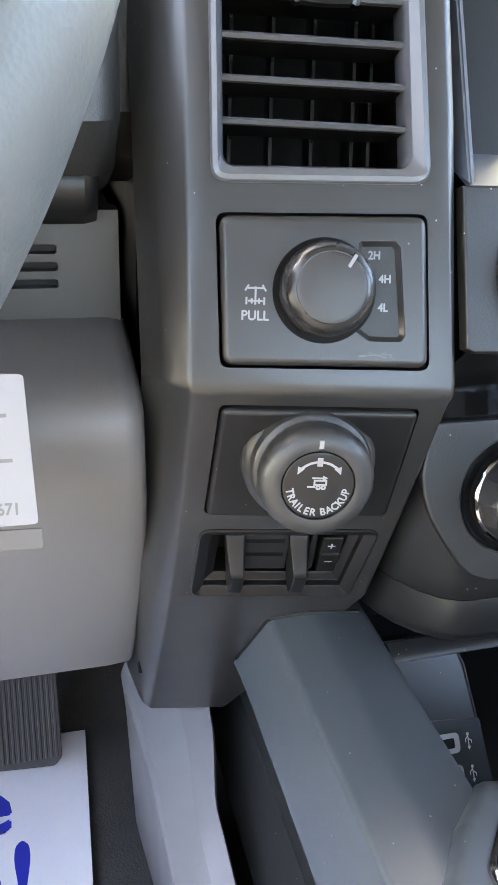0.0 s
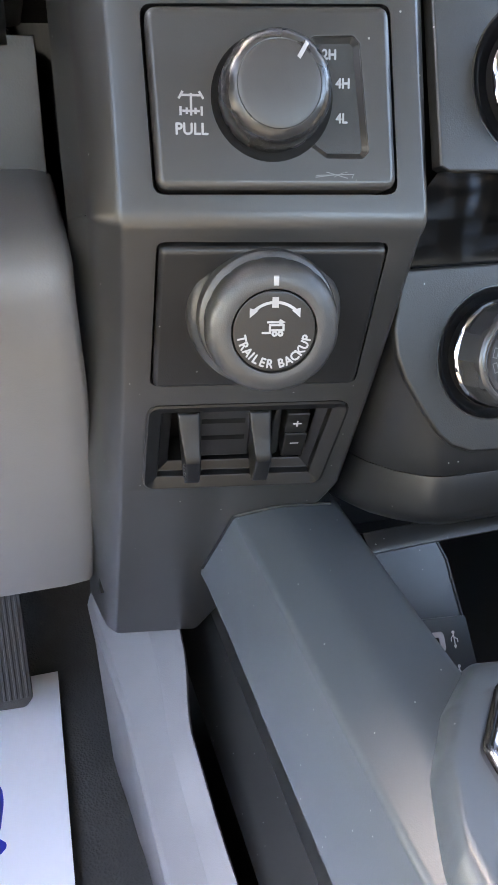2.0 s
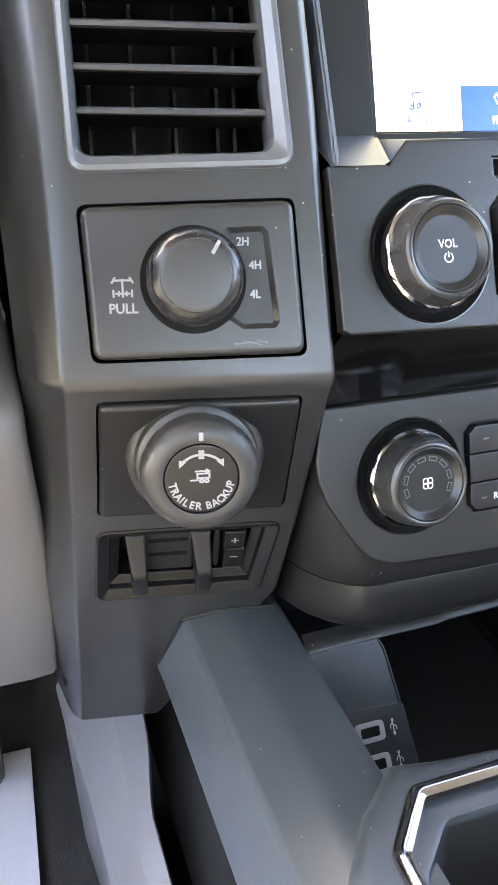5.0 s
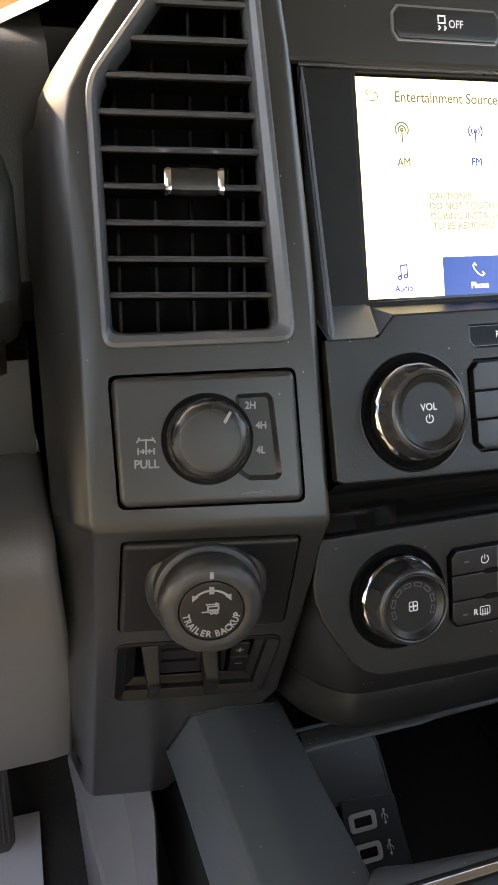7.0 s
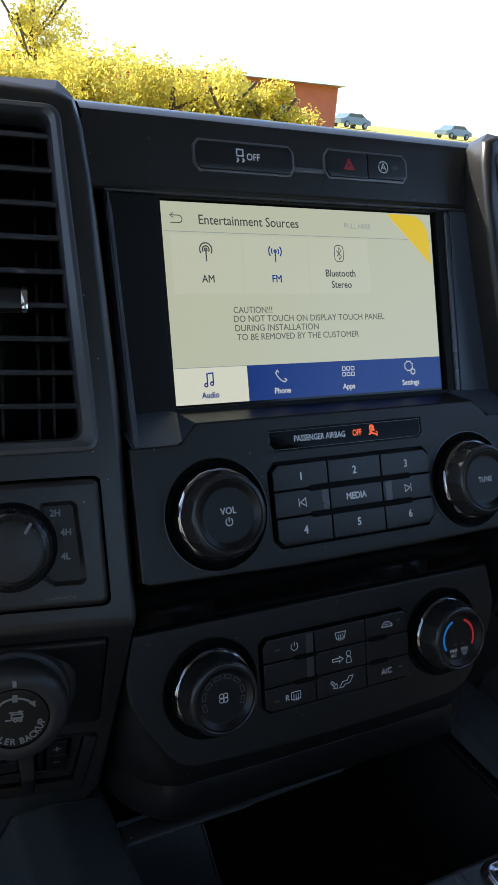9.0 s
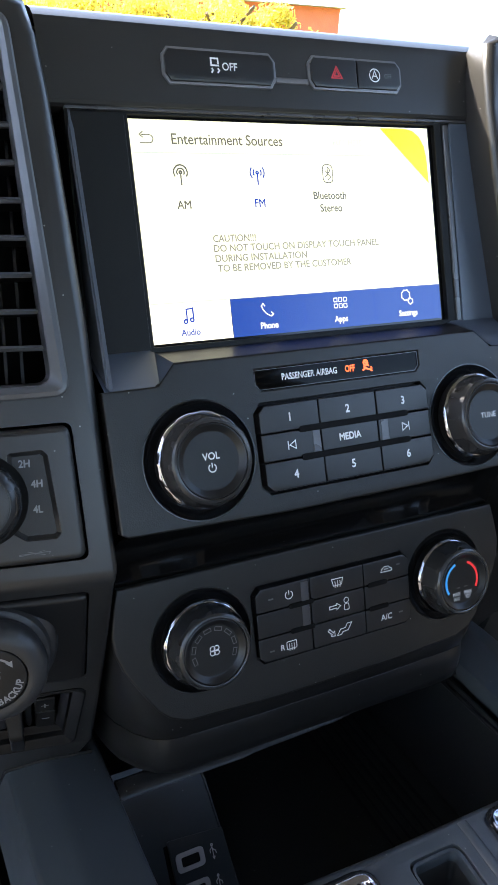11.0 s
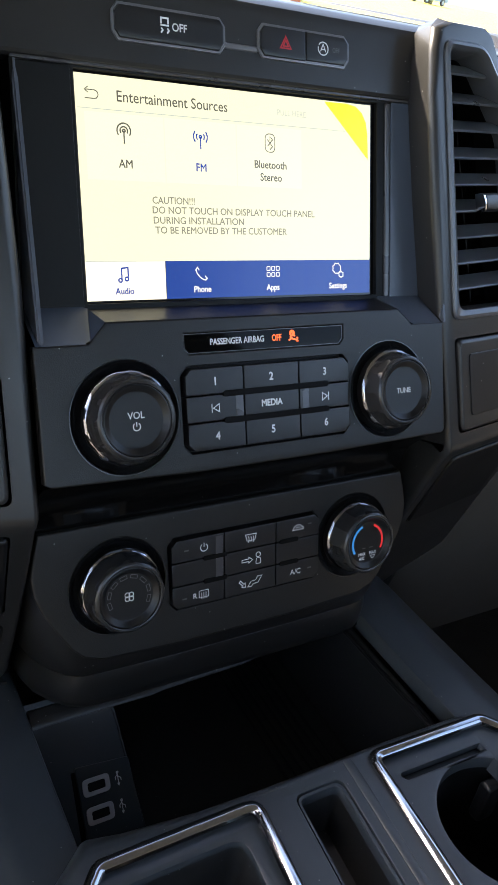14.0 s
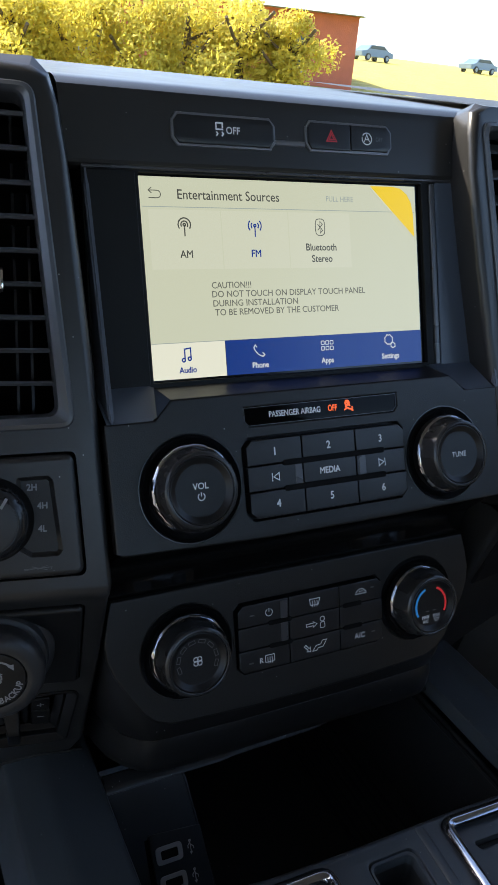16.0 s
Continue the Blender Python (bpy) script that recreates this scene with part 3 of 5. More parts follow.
# ---- trailer brake controller ----
def brake_controller():
    e = thing("trailer_brake_controller", COL2[1], "recessed black trailer brake control with two levers", "brake control")
    o = ccw(rnd(BRAKE, 4, 4))
    bm = bmesh.new()
    rows = [ring(bm, inset(o, d), z) for d, z in ((-2.6, -0.6), (-2.4, 0.5), (-1.4, 0.9), (-0.2, 0.4), (3.8, -1.6), (4.2, -2.1), (4.6, -4.8), (5.0, -5.2), (8.4, -6.6), (8.9, -7.2), (9.2, -22))]
    for a, b in zip(rows, rows[1:]):
        skin(bm, a, b)
    cap(bm, [rows[-1]])
    part("bezel", bm, LEVER, e, "stepped charcoal bezel")
    # slotted plate between the levers, with a rounded front edge over a dark gap
    fp = part("floor_plate", box((-64, -115, -20), (-40, -80, -5.4), 1.0), DARK, e)
    # slots are flush black patches, their inner shade given by colour
    for y in (-92.0, -102.5):
        part("slot", box((-61.5, y - 1.4, -5.8), (-42.5, y + 1.4, -5.3), 0.1), VOID, fp, "black patch in place of a shaded slot between the levers")
    # levers slope out to a knee and end in a blunt nose
    prof = [(-85.4, -18), (-85.4, -5.4), (-86.6, -3.6), (-91, -1.2), (-97, 2.8), (-101.5, 6.6), (-103.5, 7.9), (-105.5, 8.0), (-121.5, 4.4), (-123.2, 3.2), (-123.4, -1.5), (-114, -5), (-100, -18)]
    wide = [4.9, 4.9, 4.8, 4.6, 4.1, 3.7, 3.5, 3.5, 3.5, 3.5, 3.6, 4.0, 4.6]
    for x in (-67.4, -36.5):
        rows = []
        for dx, drop in ((-1, 1.0), (-0.92, 0.3), (-0.72, 0), (0.72, 0), (0.92, 0.3), (1, 1.0)):
            rows.append([(x + dx * w + (4.9 - w) * 1.1, v, z - drop) for (v, z), w in zip(prof, wide)])
        lv = part("lever", loft(rows, cap0=True, cap1=True), LEVER, e, "black squeeze lever with a blunt nose", sharp=50)
        if x < -50:
            for k in range(5):
                v = -106.5 - 2.6 * k
                part("rib", sweep([(x - 2.6, v + 1.2, 8.0 + (v + 105.5) * 0.23), (x - 0.8, v - 1.8, 7.5 + (v + 105.5) * 0.23)], 0.4, 5), SOFT_KNOB, lv, "grip rib")
    part("button_guard", plate(rnd([(-29.2, -83), (-27.0, -83), (-26.6, -112), (-28.6, -115), (-30.6, -110), (-30.4, -92)], 1.0, 3), -20, -4.2, 1.0, 3), DARK, e, "rounded fin beside the buttons")
    for y, sign in ((-91.6, "+"), (-104.2, "-")):
        low = 3.0 if sign == "-" else 0.0
        b = part("button", plate(rnd([(-24.8, y + 6.1), (-14.6, y + 6.1), (-15.2, y - 6.1 - low), (-25.4, y - 6.1 - low)], 0.8, 2), -20, -2.2, 0.9, 3), BLACK, e, "black rocker button")
        bars = [[(-21.9, y), (-18.1, y)]] + ([[(-20.0, y - 1.9), (-20.0, y + 1.9)]] if sign == "+" else [])
        part("sign", ribbon(bars, 0.75, -2.2), PALE, b)
    return e


brake_controller()


# ---- blank cover on the passenger side column ----
cov = thing("blank_cover", COL[-1], "blank charcoal cover set in the passenger side column", "switch cover")
part("panel", slanted(-1, plate(rnd(ccw(mir(-1, SWITCH)), 4.5, 4), -8, 2.6, 2.2, 3)), PLASTIC, cov)
part("gap_frame", slanted(-1, plate(rnd(ccw(inset(ccw(mir(-1, SWITCH)), 9)), 3, 3), 2.0, 3.4, 0.5, 2)), DARK, cov)
cov2 = thing("blank_cover", SLANT2[-1], "blank dark cover low on the passenger side column", "switch cover")
part("panel", plate(rnd(ccw(mir(-1, TRAILER)), 3.5, 4), -8, 1.8, 1.4, 3), DARK, cov2)


# ---- the screen and what frames it ----
def touch_screen():
    e = thing("touch_screen", SCR, "lit touch screen showing entertainment sources, cream page with blue bar", "touch screen")
    w, h = 87.0, 52.2
    pad_o = [(-120, -57), (125, -57), (131, 56), (-117, 56)]
    part("surround", plate(pad_o, -14, 0.8, 0.5, 2, holes=[rnd([(-w - 0.8, -h - 1.2), (w + 3, -h - 1.2), (w + 3, h + 1.2), (-w - 0.8, h + 1.2)], 0.6, 2)], hole_bev=0.5, hole_depth=5), BLACK, e, "black screen surround")
    part("bezel_bar", box((w + 8.5, -55, 0), (w + 12, 53.5, 2.2), 0.8), SATIN, e, "slim satin bar beside the glass")
    part("corner_pad", plate(rnd([(w + 12, -56), (124.5, -56), (130.5, 54.5), (w + 12, 54.5)], 1.5, 2), -2, 2.6, 0.8, 2), SKY_SHEEN, e, "filler pad tinted bluish for its sky sheen")
    part("left_pad", plate(rnd([(-118, -56), (-w - 2.5, -56), (-w - 2.5, 54.5), (-115, 54.5)], 1.5, 2), -2, 1.6, 0.8, 2), BLACK, e)
    z = -1.6
    bm = fill([[(-w, -33.2), (w, -33.2), (w, h), (-w, h)]], z)
    dsp = part("display", bm, SCREEN_BASE, e, "lit cream page")
    part("dark_border", fill([[(-w - 1, -h - 1.4), (w + 3.2, -h - 1.4), (w + 3.2, h + 1.4), (-w - 1, h + 1.4)]], z - 0.6), GLOSS, e)
    part("blue_bar", fill([[(-44.6, -h), (w, -h), (w, -33.2), (-44.6, -33.2)]], z), SCREEN_BLUE, dsp, "blue menu bar")
    part("audio_tab", fill([[(-w, -h), (-44.8, -h), (-44.8, -33.2), (-w, -33.2)]], z), SCREEN_WHITE, dsp, "white selected tab")
    part("source_tile", fill([[(x0, 5), (x0 + 40.4, 5), (x0 + 40.4, 35.6), (x0, 35.6)] for x0 in (-83, -42, -1)], z, 0.18), SCREEN_TILE, dsp, "pale source tiles")
    z += 0.15
    part("rule", ribbon([[(-86, 37), (86, 37)], [(-86.8, -33.2), (-44.8, -33.2)]], 0.35, z), SCREEN_LINE, dsp)
    for x in (-2.4, 41.8):
        part("bar_divider", ribbon([[(x, -35), (x, -50)]], 0.25, z), SCREEN_INK_BLUE, dsp)
    part("title", letters("Entertainment Sources", 5.0, -36.4, 43.6, z, 0.92, bold=0.006), SCREEN_INK, dsp)
    part("back_arrow", ribbon([[(-81.5, 45.2), (-77.5, 45.2), *arc(-77.5, 43.3, 1.9, 90, -90, 6), (-82.2, 41.4)], [(-80.4, 46.6), (-82.2, 45.2), (-80.4, 43.8)]], 0.45, z), SCREEN_INK, dsp)
    for word, x, y, ink in (("AM", -63.3, 12.9, SCREEN_INK), ("FM", -22.3, 13.2, SCREEN_INK_BLUE), ("Bluetooth", 19.4, 16.6, SCREEN_INK), ("Stereo", 19.6, 10.2, SCREEN_INK)):
        part("source_name", letters(word, 3.9, x, y, z, 0.92, bold=0.010), ink, dsp)
    for x, ink, both in ((-63.6, SCREEN_INK, 0), (-22.3, SCREEN_INK_BLUE, 1)):
        y = 28.0
        rings_ = [arc(x, y, r, -40, 40, 8) for r in (2.2, 3.9)] + [arc(x, y, r, 140, 220, 8) for r in (2.2, 3.9)] if both else [arc(x, y, r, -35, 215, 14) for r in (1.9, 3.5)]
        part("mast_symbol", ribbon(rings_ + [[(x, y), (x, y - 6)], arc(x, y, 0.7, 0, 360, 10)], 0.7, z), ink, dsp)
    part("wireless_symbol", ribbon([rnd([(16.2, 23), (22.2, 23), (22.2, 32.2), (16.2, 32.2)], 2.6, 4) + [(16.2, 25.6)], [(17.6, 25.9), (20.8, 29.3), (19.2, 30.9), (19.2, 24.3), (20.8, 25.9), (17.6, 29.3)]], 0.45, z), SCREEN_INK, dsp)
    for word, x, ink in (("Audio", -67.3, SCREEN_INK_BLUE), ("Phone", -24.0, SCREEN_INK_WHITE), ("Apps", 19.6, SCREEN_INK_WHITE), ("Settings", 63.9, SCREEN_INK_WHITE)):
        part("tab_name", letters(word, 3.1, x, -47.6, z, 0.92, bold=0.014 if word == "Audio" else 0.016), ink, dsp)
    part("note_symbol", ribbon([[(-68.6, -42.4), (-68.6, -36.6), (-65.2, -36.2), (-65.2, -41.8)], arc(-69.4, -42.4, 0.9, 0, 360, 10), arc(-66.0, -41.8, 0.9, 0, 360, 10)], 0.75, z), SCREEN_INK_BLUE, dsp)
    part("phone_symbol", ribbon([[(-27.6, -37.4), (-27.0, -39.4), (-25.2, -41.6), (-23.2, -42.8), (-21.6, -42.9)], [(-27.9, -38.2), (-26.6, -36.6), (-25.6, -38.0)], [(-22.6, -43.3), (-21.0, -42.2), (-22.4, -40.9)]], 0.6, z), SCREEN_INK_WHITE, dsp)
    part("apps_symbol", ribbon([rnd([(19.8 + dx - 1, -39.2 + dy - 1), (19.8 + dx + 1, -39.2 + dy - 1), (19.8 + dx + 1, -39.2 + dy + 1), (19.8 + dx - 1, -39.2 + dy + 1)], 0.2, 1) for dx in (-3, 0, 3) for dy in (-1.6, 1.6)], 0.5, z, closed=True), SCREEN_INK_WHITE, dsp)
    part("gear_symbol", ribbon([[(63 + (2.6 + 0.5 * (k % 2)) * math.cos(k * math.pi / 8), -38 + (2.6 + 0.5 * (k % 2)) * math.sin(k * math.pi / 8)) for k in range(17)],
                                [(66 + (1.4 + 0.35 * (k % 2)) * math.cos(k * math.pi / 6), -41.4 + (1.4 + 0.35 * (k % 2)) * math.sin(k * math.pi / 6)) for k in range(13)]], 0.6, z), SCREEN_INK_WHITE, dsp)
    return e


touch_screen()


def screen_film():
    e = thing("screen_protection_film", SCR, "clear protective film with printed caution and yellow corner", "protective film")
    z = -1.1
    part("pull_corner", fill([[(54.5, 51.4), (70, 51.6), (76, 50.6), (80.5, 47.4), (83.4, 42.5), (84.6, 36), (85, 22.5)]], z), YELLOW, e, "yellow pull corner")
    for word, x, y in (("CAUTION!!!", -50.6, -3.6), ("DO NOT TOUCH ON DISPLAY TOUCH PANEL", -50.9, -8.3), ("DURING INSTALLATION", -50.6, -13.2), ("TO BE REMOVED BY THE CUSTOMER", -49.6, -18)):
        part("caution_line", letters(word, 3.4, x, y, z, {10: 0.92, 19: 0.99}.get(len(word), 0.97), "LEFT", bold=0.006), FILM_INK, e)
    part("faint_words", letters("PULL HERE", 3.0, 33, 43.5, z, 0.9, bold=-0.012), SCREEN_LINE, e)
    return e


screen_film()


# ---- upper panel with three buttons, dash crown, shelf and cheeks round the screen ----
def upper_panel():
    e = thing("upper_dash_panel", SCR, "matt charcoal panel above the screen with three buttons", "dashboard panel")
    prof = [(55.5, -8), (55.5, 1.5), (56.5, 3.2), (58, 4), (88, 4.4), (93, 3.4), (97, 0), (100.5, -6), (104, -16), (107, -34), (112, -80), (96, -260), (60, -560)]
    part("body", loft([[(x, v, z) for v, z in prof] for x in (-126, -60, 0, 60, 133)], closed=False), PLASTIC, e, sharp=24)
    part("shadow_gap", box((-117, 54.6, -4), (131, 56.2, 2.4), 0.4), SATIN, e, "thin satin line over the screen")
    o = [(-68.5, 79), (-66, 82.2), (-13.5, 82.2), (-11, 79), (-11, 71), (-13.6, 67.6), (-66, 67.6), (-68.5, 71)]
    part("button_rim", plate(inset(ccw(o), -1.2), 3, 5.4, 0.6, 2), RIM, e, "satin rim")
    b = part("button", plate(ccw(o), 3, 6.4, 1.2, 2), BUTTON, e)
    part("button_letters", letters("OFF", 3.6, -35.6, 75.2, 6.4, 0.9, bold=0.008), WHITE, b)
    part("skid_symbol", ribbon([[(-45.2, 76), (-45.2, 78.6), (-41.6, 78.6), (-41.6, 76)], [(-45.6, 75.4), (-41.2, 75.4)], [(-45.2, 74.2), (-44.4, 73.2), (-45.4, 72)], [(-42, 74.2), (-41.2, 73.2), (-42.2, 72)]], 0.8, 6.4), WHITE, b)
    part("bridge", box((-10, 69.6, 3), (9, 72.6, 5.0), 0.8), RIM, e, "satin bridge between buttons")
    o1 = [(10, 80), (12.4, 83), (37.6, 83), (37.6, 68.6), (12.4, 68.6), (10, 72)]
    o2 = [(38, 83), (62.8, 83), (65.4, 80), (65.4, 72), (62.8, 69), (38, 69)]
    part("button_rim", plate(inset(ccw([(10, 80), (12.4, 83), (62.8, 83), (65.4, 80), (65.4, 72), (62.8, 68.6), (12.4, 68.6), (10, 72)]), -1.2), 3, 5.4, 0.6, 2), RIM, e, "satin rim")
    b1 = part("button", plate(ccw(o1), 3, 6.4, 1.0, 2), BUTTON, e)
    part("hazard_symbol", ribbon([[(21.8, 73.2), (28.2, 73.2), (25, 78.9), (21.8, 73.2)], [(23.4, 74.2), (26.6, 74.2), (25, 77.2), (23.4, 74.2)]], 0.7, 6.4), RED_INK, b1)
    b2 = part("button", plate(ccw(o2), 3, 6.4, 1.0, 2), BUTTON, e)
    part("stop_symbol", ribbon([arc(48.6, 75.8, 3.2, -30, 150, 10), arc(48.6, 75.8, 3.2, 165, 330, 10), [(46.9, 74.2), (48.6, 78), (50.3, 74.2)], [(47.5, 75.4), (49.7, 75.4)]], 0.6, 6.4), WHITE, b2)
    part("dim_letters", letters("OFF", 2.4, 57, 75.8, 6.4, 0.8), DIM, b2)
    return e


upper_panel()


def screen_shelf():
    e = thing("screen_shelf", FLAT, "matt charcoal ledge and cheeks under the recessed screen", "dashboard trim")
    front = [(-121, 34.2), (-96.5, 34.2), (-87.6, 43.8), (87.6, 43.8), (98, 34.6), (121, 34.6)]
    bm = bmesh.new()
    fv = [None if i in (0, 5) else bm.verts.new(world_mm(RAD, (x, y, -0.4))) for i, (x, y) in enumerate(front)]
    back = [None if abs(x) > 120 else bm.verts.new(world_mm(SCR, (x, -56 if abs(x) < 90 else -54.5, 1.4 if abs(x) < 90 else 2))) for x, _ in front]
    bm.faces.new((fv[2], fv[3], back[3], back[2]))
    part("ledge", bm, LEDGE, e, sharp=20)
    for i in (0, 3):
        bm = bmesh.new()
        a, b = front[i:i + 3], []
        for x, _ in a:
            top = x if not 90 < abs(x) < 120 else math.copysign(89.4, x)
            b.append(world_mm(SCR, (top, -56 if abs(x) < 90 else -54.5, 1.4 if abs(x) < 90 else 2)))
        lo, hi = [bm.verts.new(world_mm(RAD, (x, y, -0.4))) for x, y in a], [bm.verts.new(p) for p in b]
        for j in (0, 1):
            bm.faces.new((lo[j], lo[j + 1], hi[j + 1], hi[j]))
        bmesh.ops.bevel(bm, geom=[g for g in bm.edges if len(g.link_faces) == 2], offset=1.2, segments=3, affect="EDGES")
        part("corner_step", bm, SKY_SHEEN, e, "corner step tinted bluish for its sky sheen", sharp=40)
    for sx in (-1, 1):
        bm = bmesh.new()
        hi, front_x, lo = (131.5, 122.0, 125.0) if sx > 0 else (-113.4, -116.8, -116.2)
        a, b, c = world_mm(SCR, (hi, 56, 1)), world_mm(RAD, (front_x, 34, 0)), world_mm(SCR, (lo, -58, 1))
        d = [Vector((3.2 if sx > 0 else -2.8, 0, 0))] * 3
        v1 = [bm.verts.new(p) for p in (a, b, c)]
        v2 = [bm.verts.new(p + q) for p, q in zip((a, b, c), d)]
        bm.faces.new(v1), bm.faces.new(v2)
        skin(bm, v1, v2)
        bmesh.ops.bevel(bm, geom=bm.edges[:], offset=0.9, segments=2, affect="EDGES")
        part("cheek", bm, CHEEK, e, "satin triangular side cheek")
    return e


screen_shelf()


# ---- knobs of the radio and climate panels ----
def panel_knob(parent, c, height, marks, face_r=16.6):
    """Chrome-ringed knob on a black dished base, with its face's print."""
    x, y = c
    part("knob_base", lathe([(28.0, 0.08), (27.4, 0.1), (27.0, -0.5), (25.4, -2.2), (23.4, -3.3), (22.4, -3.5)], 72, c), DISH, parent, "black dished base")
    k = part("knob", lathe([(22.0, -1), (22.2, 2.5), (21.9, 3.6)], 72, c), BLACK, parent)
    part("chrome_ring", lathe([(22.0, 2.9), (22.5, 3.3), (22.6, 4.2), (22.0, 5.0), (21.2, 5.4)], 96, c, top=False, wobble=lambda i, a: 1 - (0.010 if 1 <= i <= 3 and (a * 24 / (2 * math.pi) + 0.1) % 2 < 0.62 else 0)), RING, k, "notched chrome ring")
    n = 12

    def facets(i, a):
        if i not in (1, 2):
            return 1
        t = (a * n / (2 * math.pi)) % 1
        return 1.012 * math.cos(math.pi / n) / math.cos((t - 0.5) * 2 * math.pi / n)
    h = height
    part("grip", lathe([(21.5, 5.0), (21.3, 6.4), (20.2, h - 3.0), (19.3, h - 1.0), (18.4, h - 0.2), (17.6, h), (17.0, h - 0.2), (16.8, h - 0.8), (16.7, h - 3)], 96, c, wobble=facets, top=False), KNOB, k, "dark faceted grip", sharp=13)
    f = part("face", lathe([(16.9, h - 1.4), (16.6, h - 0.5), (16.1, h - 0.4), (13.6, h - 2.4), (13.0, h - 2.6)], 72, c), KNOB_FACE, k, "matt black dished face")
    marks(f, x, y, h - 2.6)
    return k


def power_sign(x, y, r, z):
    return ribbon([arc(x, y, r, 122, 418, 16), [(x, y + r * 0.1), (x, y + r * 1.25)]], 0.5, z)


def radio():
    e = thing("radio_panel", RAD, "matt dark radio panel with two knobs and buttons", "radio")
    o = [(-122.4, -28.5), (-122.4, 34.2), (-96.5, 34.2), (-87.6, 43.8), (87.6, 43.8), (98, 34.6), (122.4, 34.6), (122.4, -29.5), (120, -31.5), (40, -33), (-40, -33), (-119, -30.5)]
    air = [(-48.5, 36.6), (48.6, 36.8), (48.6, 29), (45.8, 26), (-46, 26), (-48.5, 29)]
    grid = [(-50.6, 15.5), (-47, 19.6), (47, 19.6), (50, 16.5), (50, -19), (46.6, -22.6), (-46.8, -22.6), (-50.6, -19)]
    part("panel", plate(ccw(o), -6, 0, 1.1, 3, holes=[ccw(air), ccw(inset(ccw(grid), -0.8)), arc(-80.9, -1.5, 27.3, 0, 354, 59), arc(79.5, -1.5, 27.3, 0, 354, 59)], hole_bev=0.5), RADIO, e)
    a = part("airbag_display", plate(inset(ccw(air), 0.3), -6, -1.2, 0.4, 2), INDICATOR, e, "glossy black indicator strip")
    part("airbag_frame", ribbon([ccw(inset(ccw(air), 0.6))], 0.35, -0.9, closed=True), SATIN, a)
    part("airbag_letters", letters("PASSENGER AIRBAG", 3.1, -17.6, 31.7, -1.1, 0.80, bold=0.012), WHITE, a)
    part("off_letters", letters("OFF", 3.3, 5.9, 31.8, -1.1, 0.72, bold=0.012), AMBER, a, "amber lit letters")
    part("airbag_symbol", ribbon([arc(15.6, 33.6, 1.3, 0, 360, 10), [(14.2, 31.9), (16.4, 30.4), (18.6, 29.9)], [(14.4, 35.0), (17.4, 31.8)], [(13.4, 29.9), (15.2, 30.8)]], 0.9, -1.1), AMBER, a)
    part("symbol_digit", letters("2", 2.4, 18.8, 30.3, -1.1, 0.9, bold=0.012), AMBER, a)
    xs, ys = (-50.2, -17.2, 16.6, 49.6), (19.2, 5.6, -8.0, -22.2)
    words = (("1", "2", "3"), ("<", "MEDIA", ">"), ("4", "5", "6"))
    part("button_gap", fill([inset(ccw(grid), -0.6)], -4), BLACK, e)
    for i in range(3):
        for j in range(3):
            x0, x1, y1, y0 = xs[j] + 0.2, xs[j + 1] - 0.2, ys[i] - 0.25, ys[i + 1] + 0.25
            q = [(x0, y0), (x1, y0), (x1, y1), (x0, y1)]
            if (i, j) == (0, 0): q = [(x0, y0), (x1, y0), (x1, y1), (x0 + 3.4, y1), (x0, y1 - 3.4)]
            if (i, j) == (0, 2): q = [(x0, y0), (x1, y0), (x1, y1 - 3.4), (x1 - 3.4, y1), (x0, y1)]
            if (i, j) == (2, 0): q = [(x0 + 3.4, y0), (x1, y0), (x1, y1), (x0, y1), (x0, y0 + 3.4)]
            if (i, j) == (2, 2): q = [(x0, y0), (x1 - 3.4, y0), (x1, y0 + 3.4), (x1, y1), (x0, y1)]
            b = part("button", plate(ccw(q), -5, 2.6 if i != 1 else 2.2, 0.8, 2), BUTTON, e)
            w, cx, cy, z = words[i][j], (x0 + x1) / 2 - (0.5 if j == 1 else 0), (y0 + y1) / 2, 2.6 if i != 1 else 2.2
            if w in "<>":
                d = -1 if w == "<" else 1
                part("skip_symbol", ribbon([[(cx - 1.7 * d, cy - 2), (cx + 1.6 * d, cy), (cx - 1.7 * d, cy + 2), (cx - 1.7 * d, cy - 2)], [(cx + 2.4 * d, cy - 2.2), (cx + 2.4 * d, cy + 2.2)]], 0.5, z), WHITE, b)
            else:
                part("button_letters", letters(w, 3.4 if len(w) > 1 else 4.0, cx, cy, z, 0.9, bold=0.02), WHITE, b)
    for x in (-22.2, 18.2):
        part("light_strip", box((x, ys[2] + 1.2, 1.6), (x + 4.4, ys[1] - 1.2, 2.5), 0.3), SATIN, e, "satin strip beside the media button")
    # raised bars, blackened to stand in for the shade of slots
    for y in ys[1:3]:
        for x0, x1 in ((-29.5, 35.5),):
            part("groove_bar", plate(rnd([(x0, y - 1.6), (x1, y - 1.6), (x1, y + 1.6), (x0, y + 1.6)], 1.55, 5), 0, 2.9, 0.3, 2), VOID, e, "black bar in place of a shaded slot between the buttons")
    panel_knob(e, (-80.9, -1.5), 15.0, lambda f, x, y, z: (part("knob_letters", letters("VOL", 3.2, x, y + 2.2, z, 0.95, bold=0.006), WHITE, f), part("power_symbol", power_sign(x, y - 3.2, 1.8, z), WHITE, f)))
    panel_knob(e, (79.5, -1.5), 15.5, lambda f, x, y, z: part("knob_letters", letters("TUNE", 2.9, x, y, z, 0.95, bold=0.006), WHITE, f))
    return e


radio()


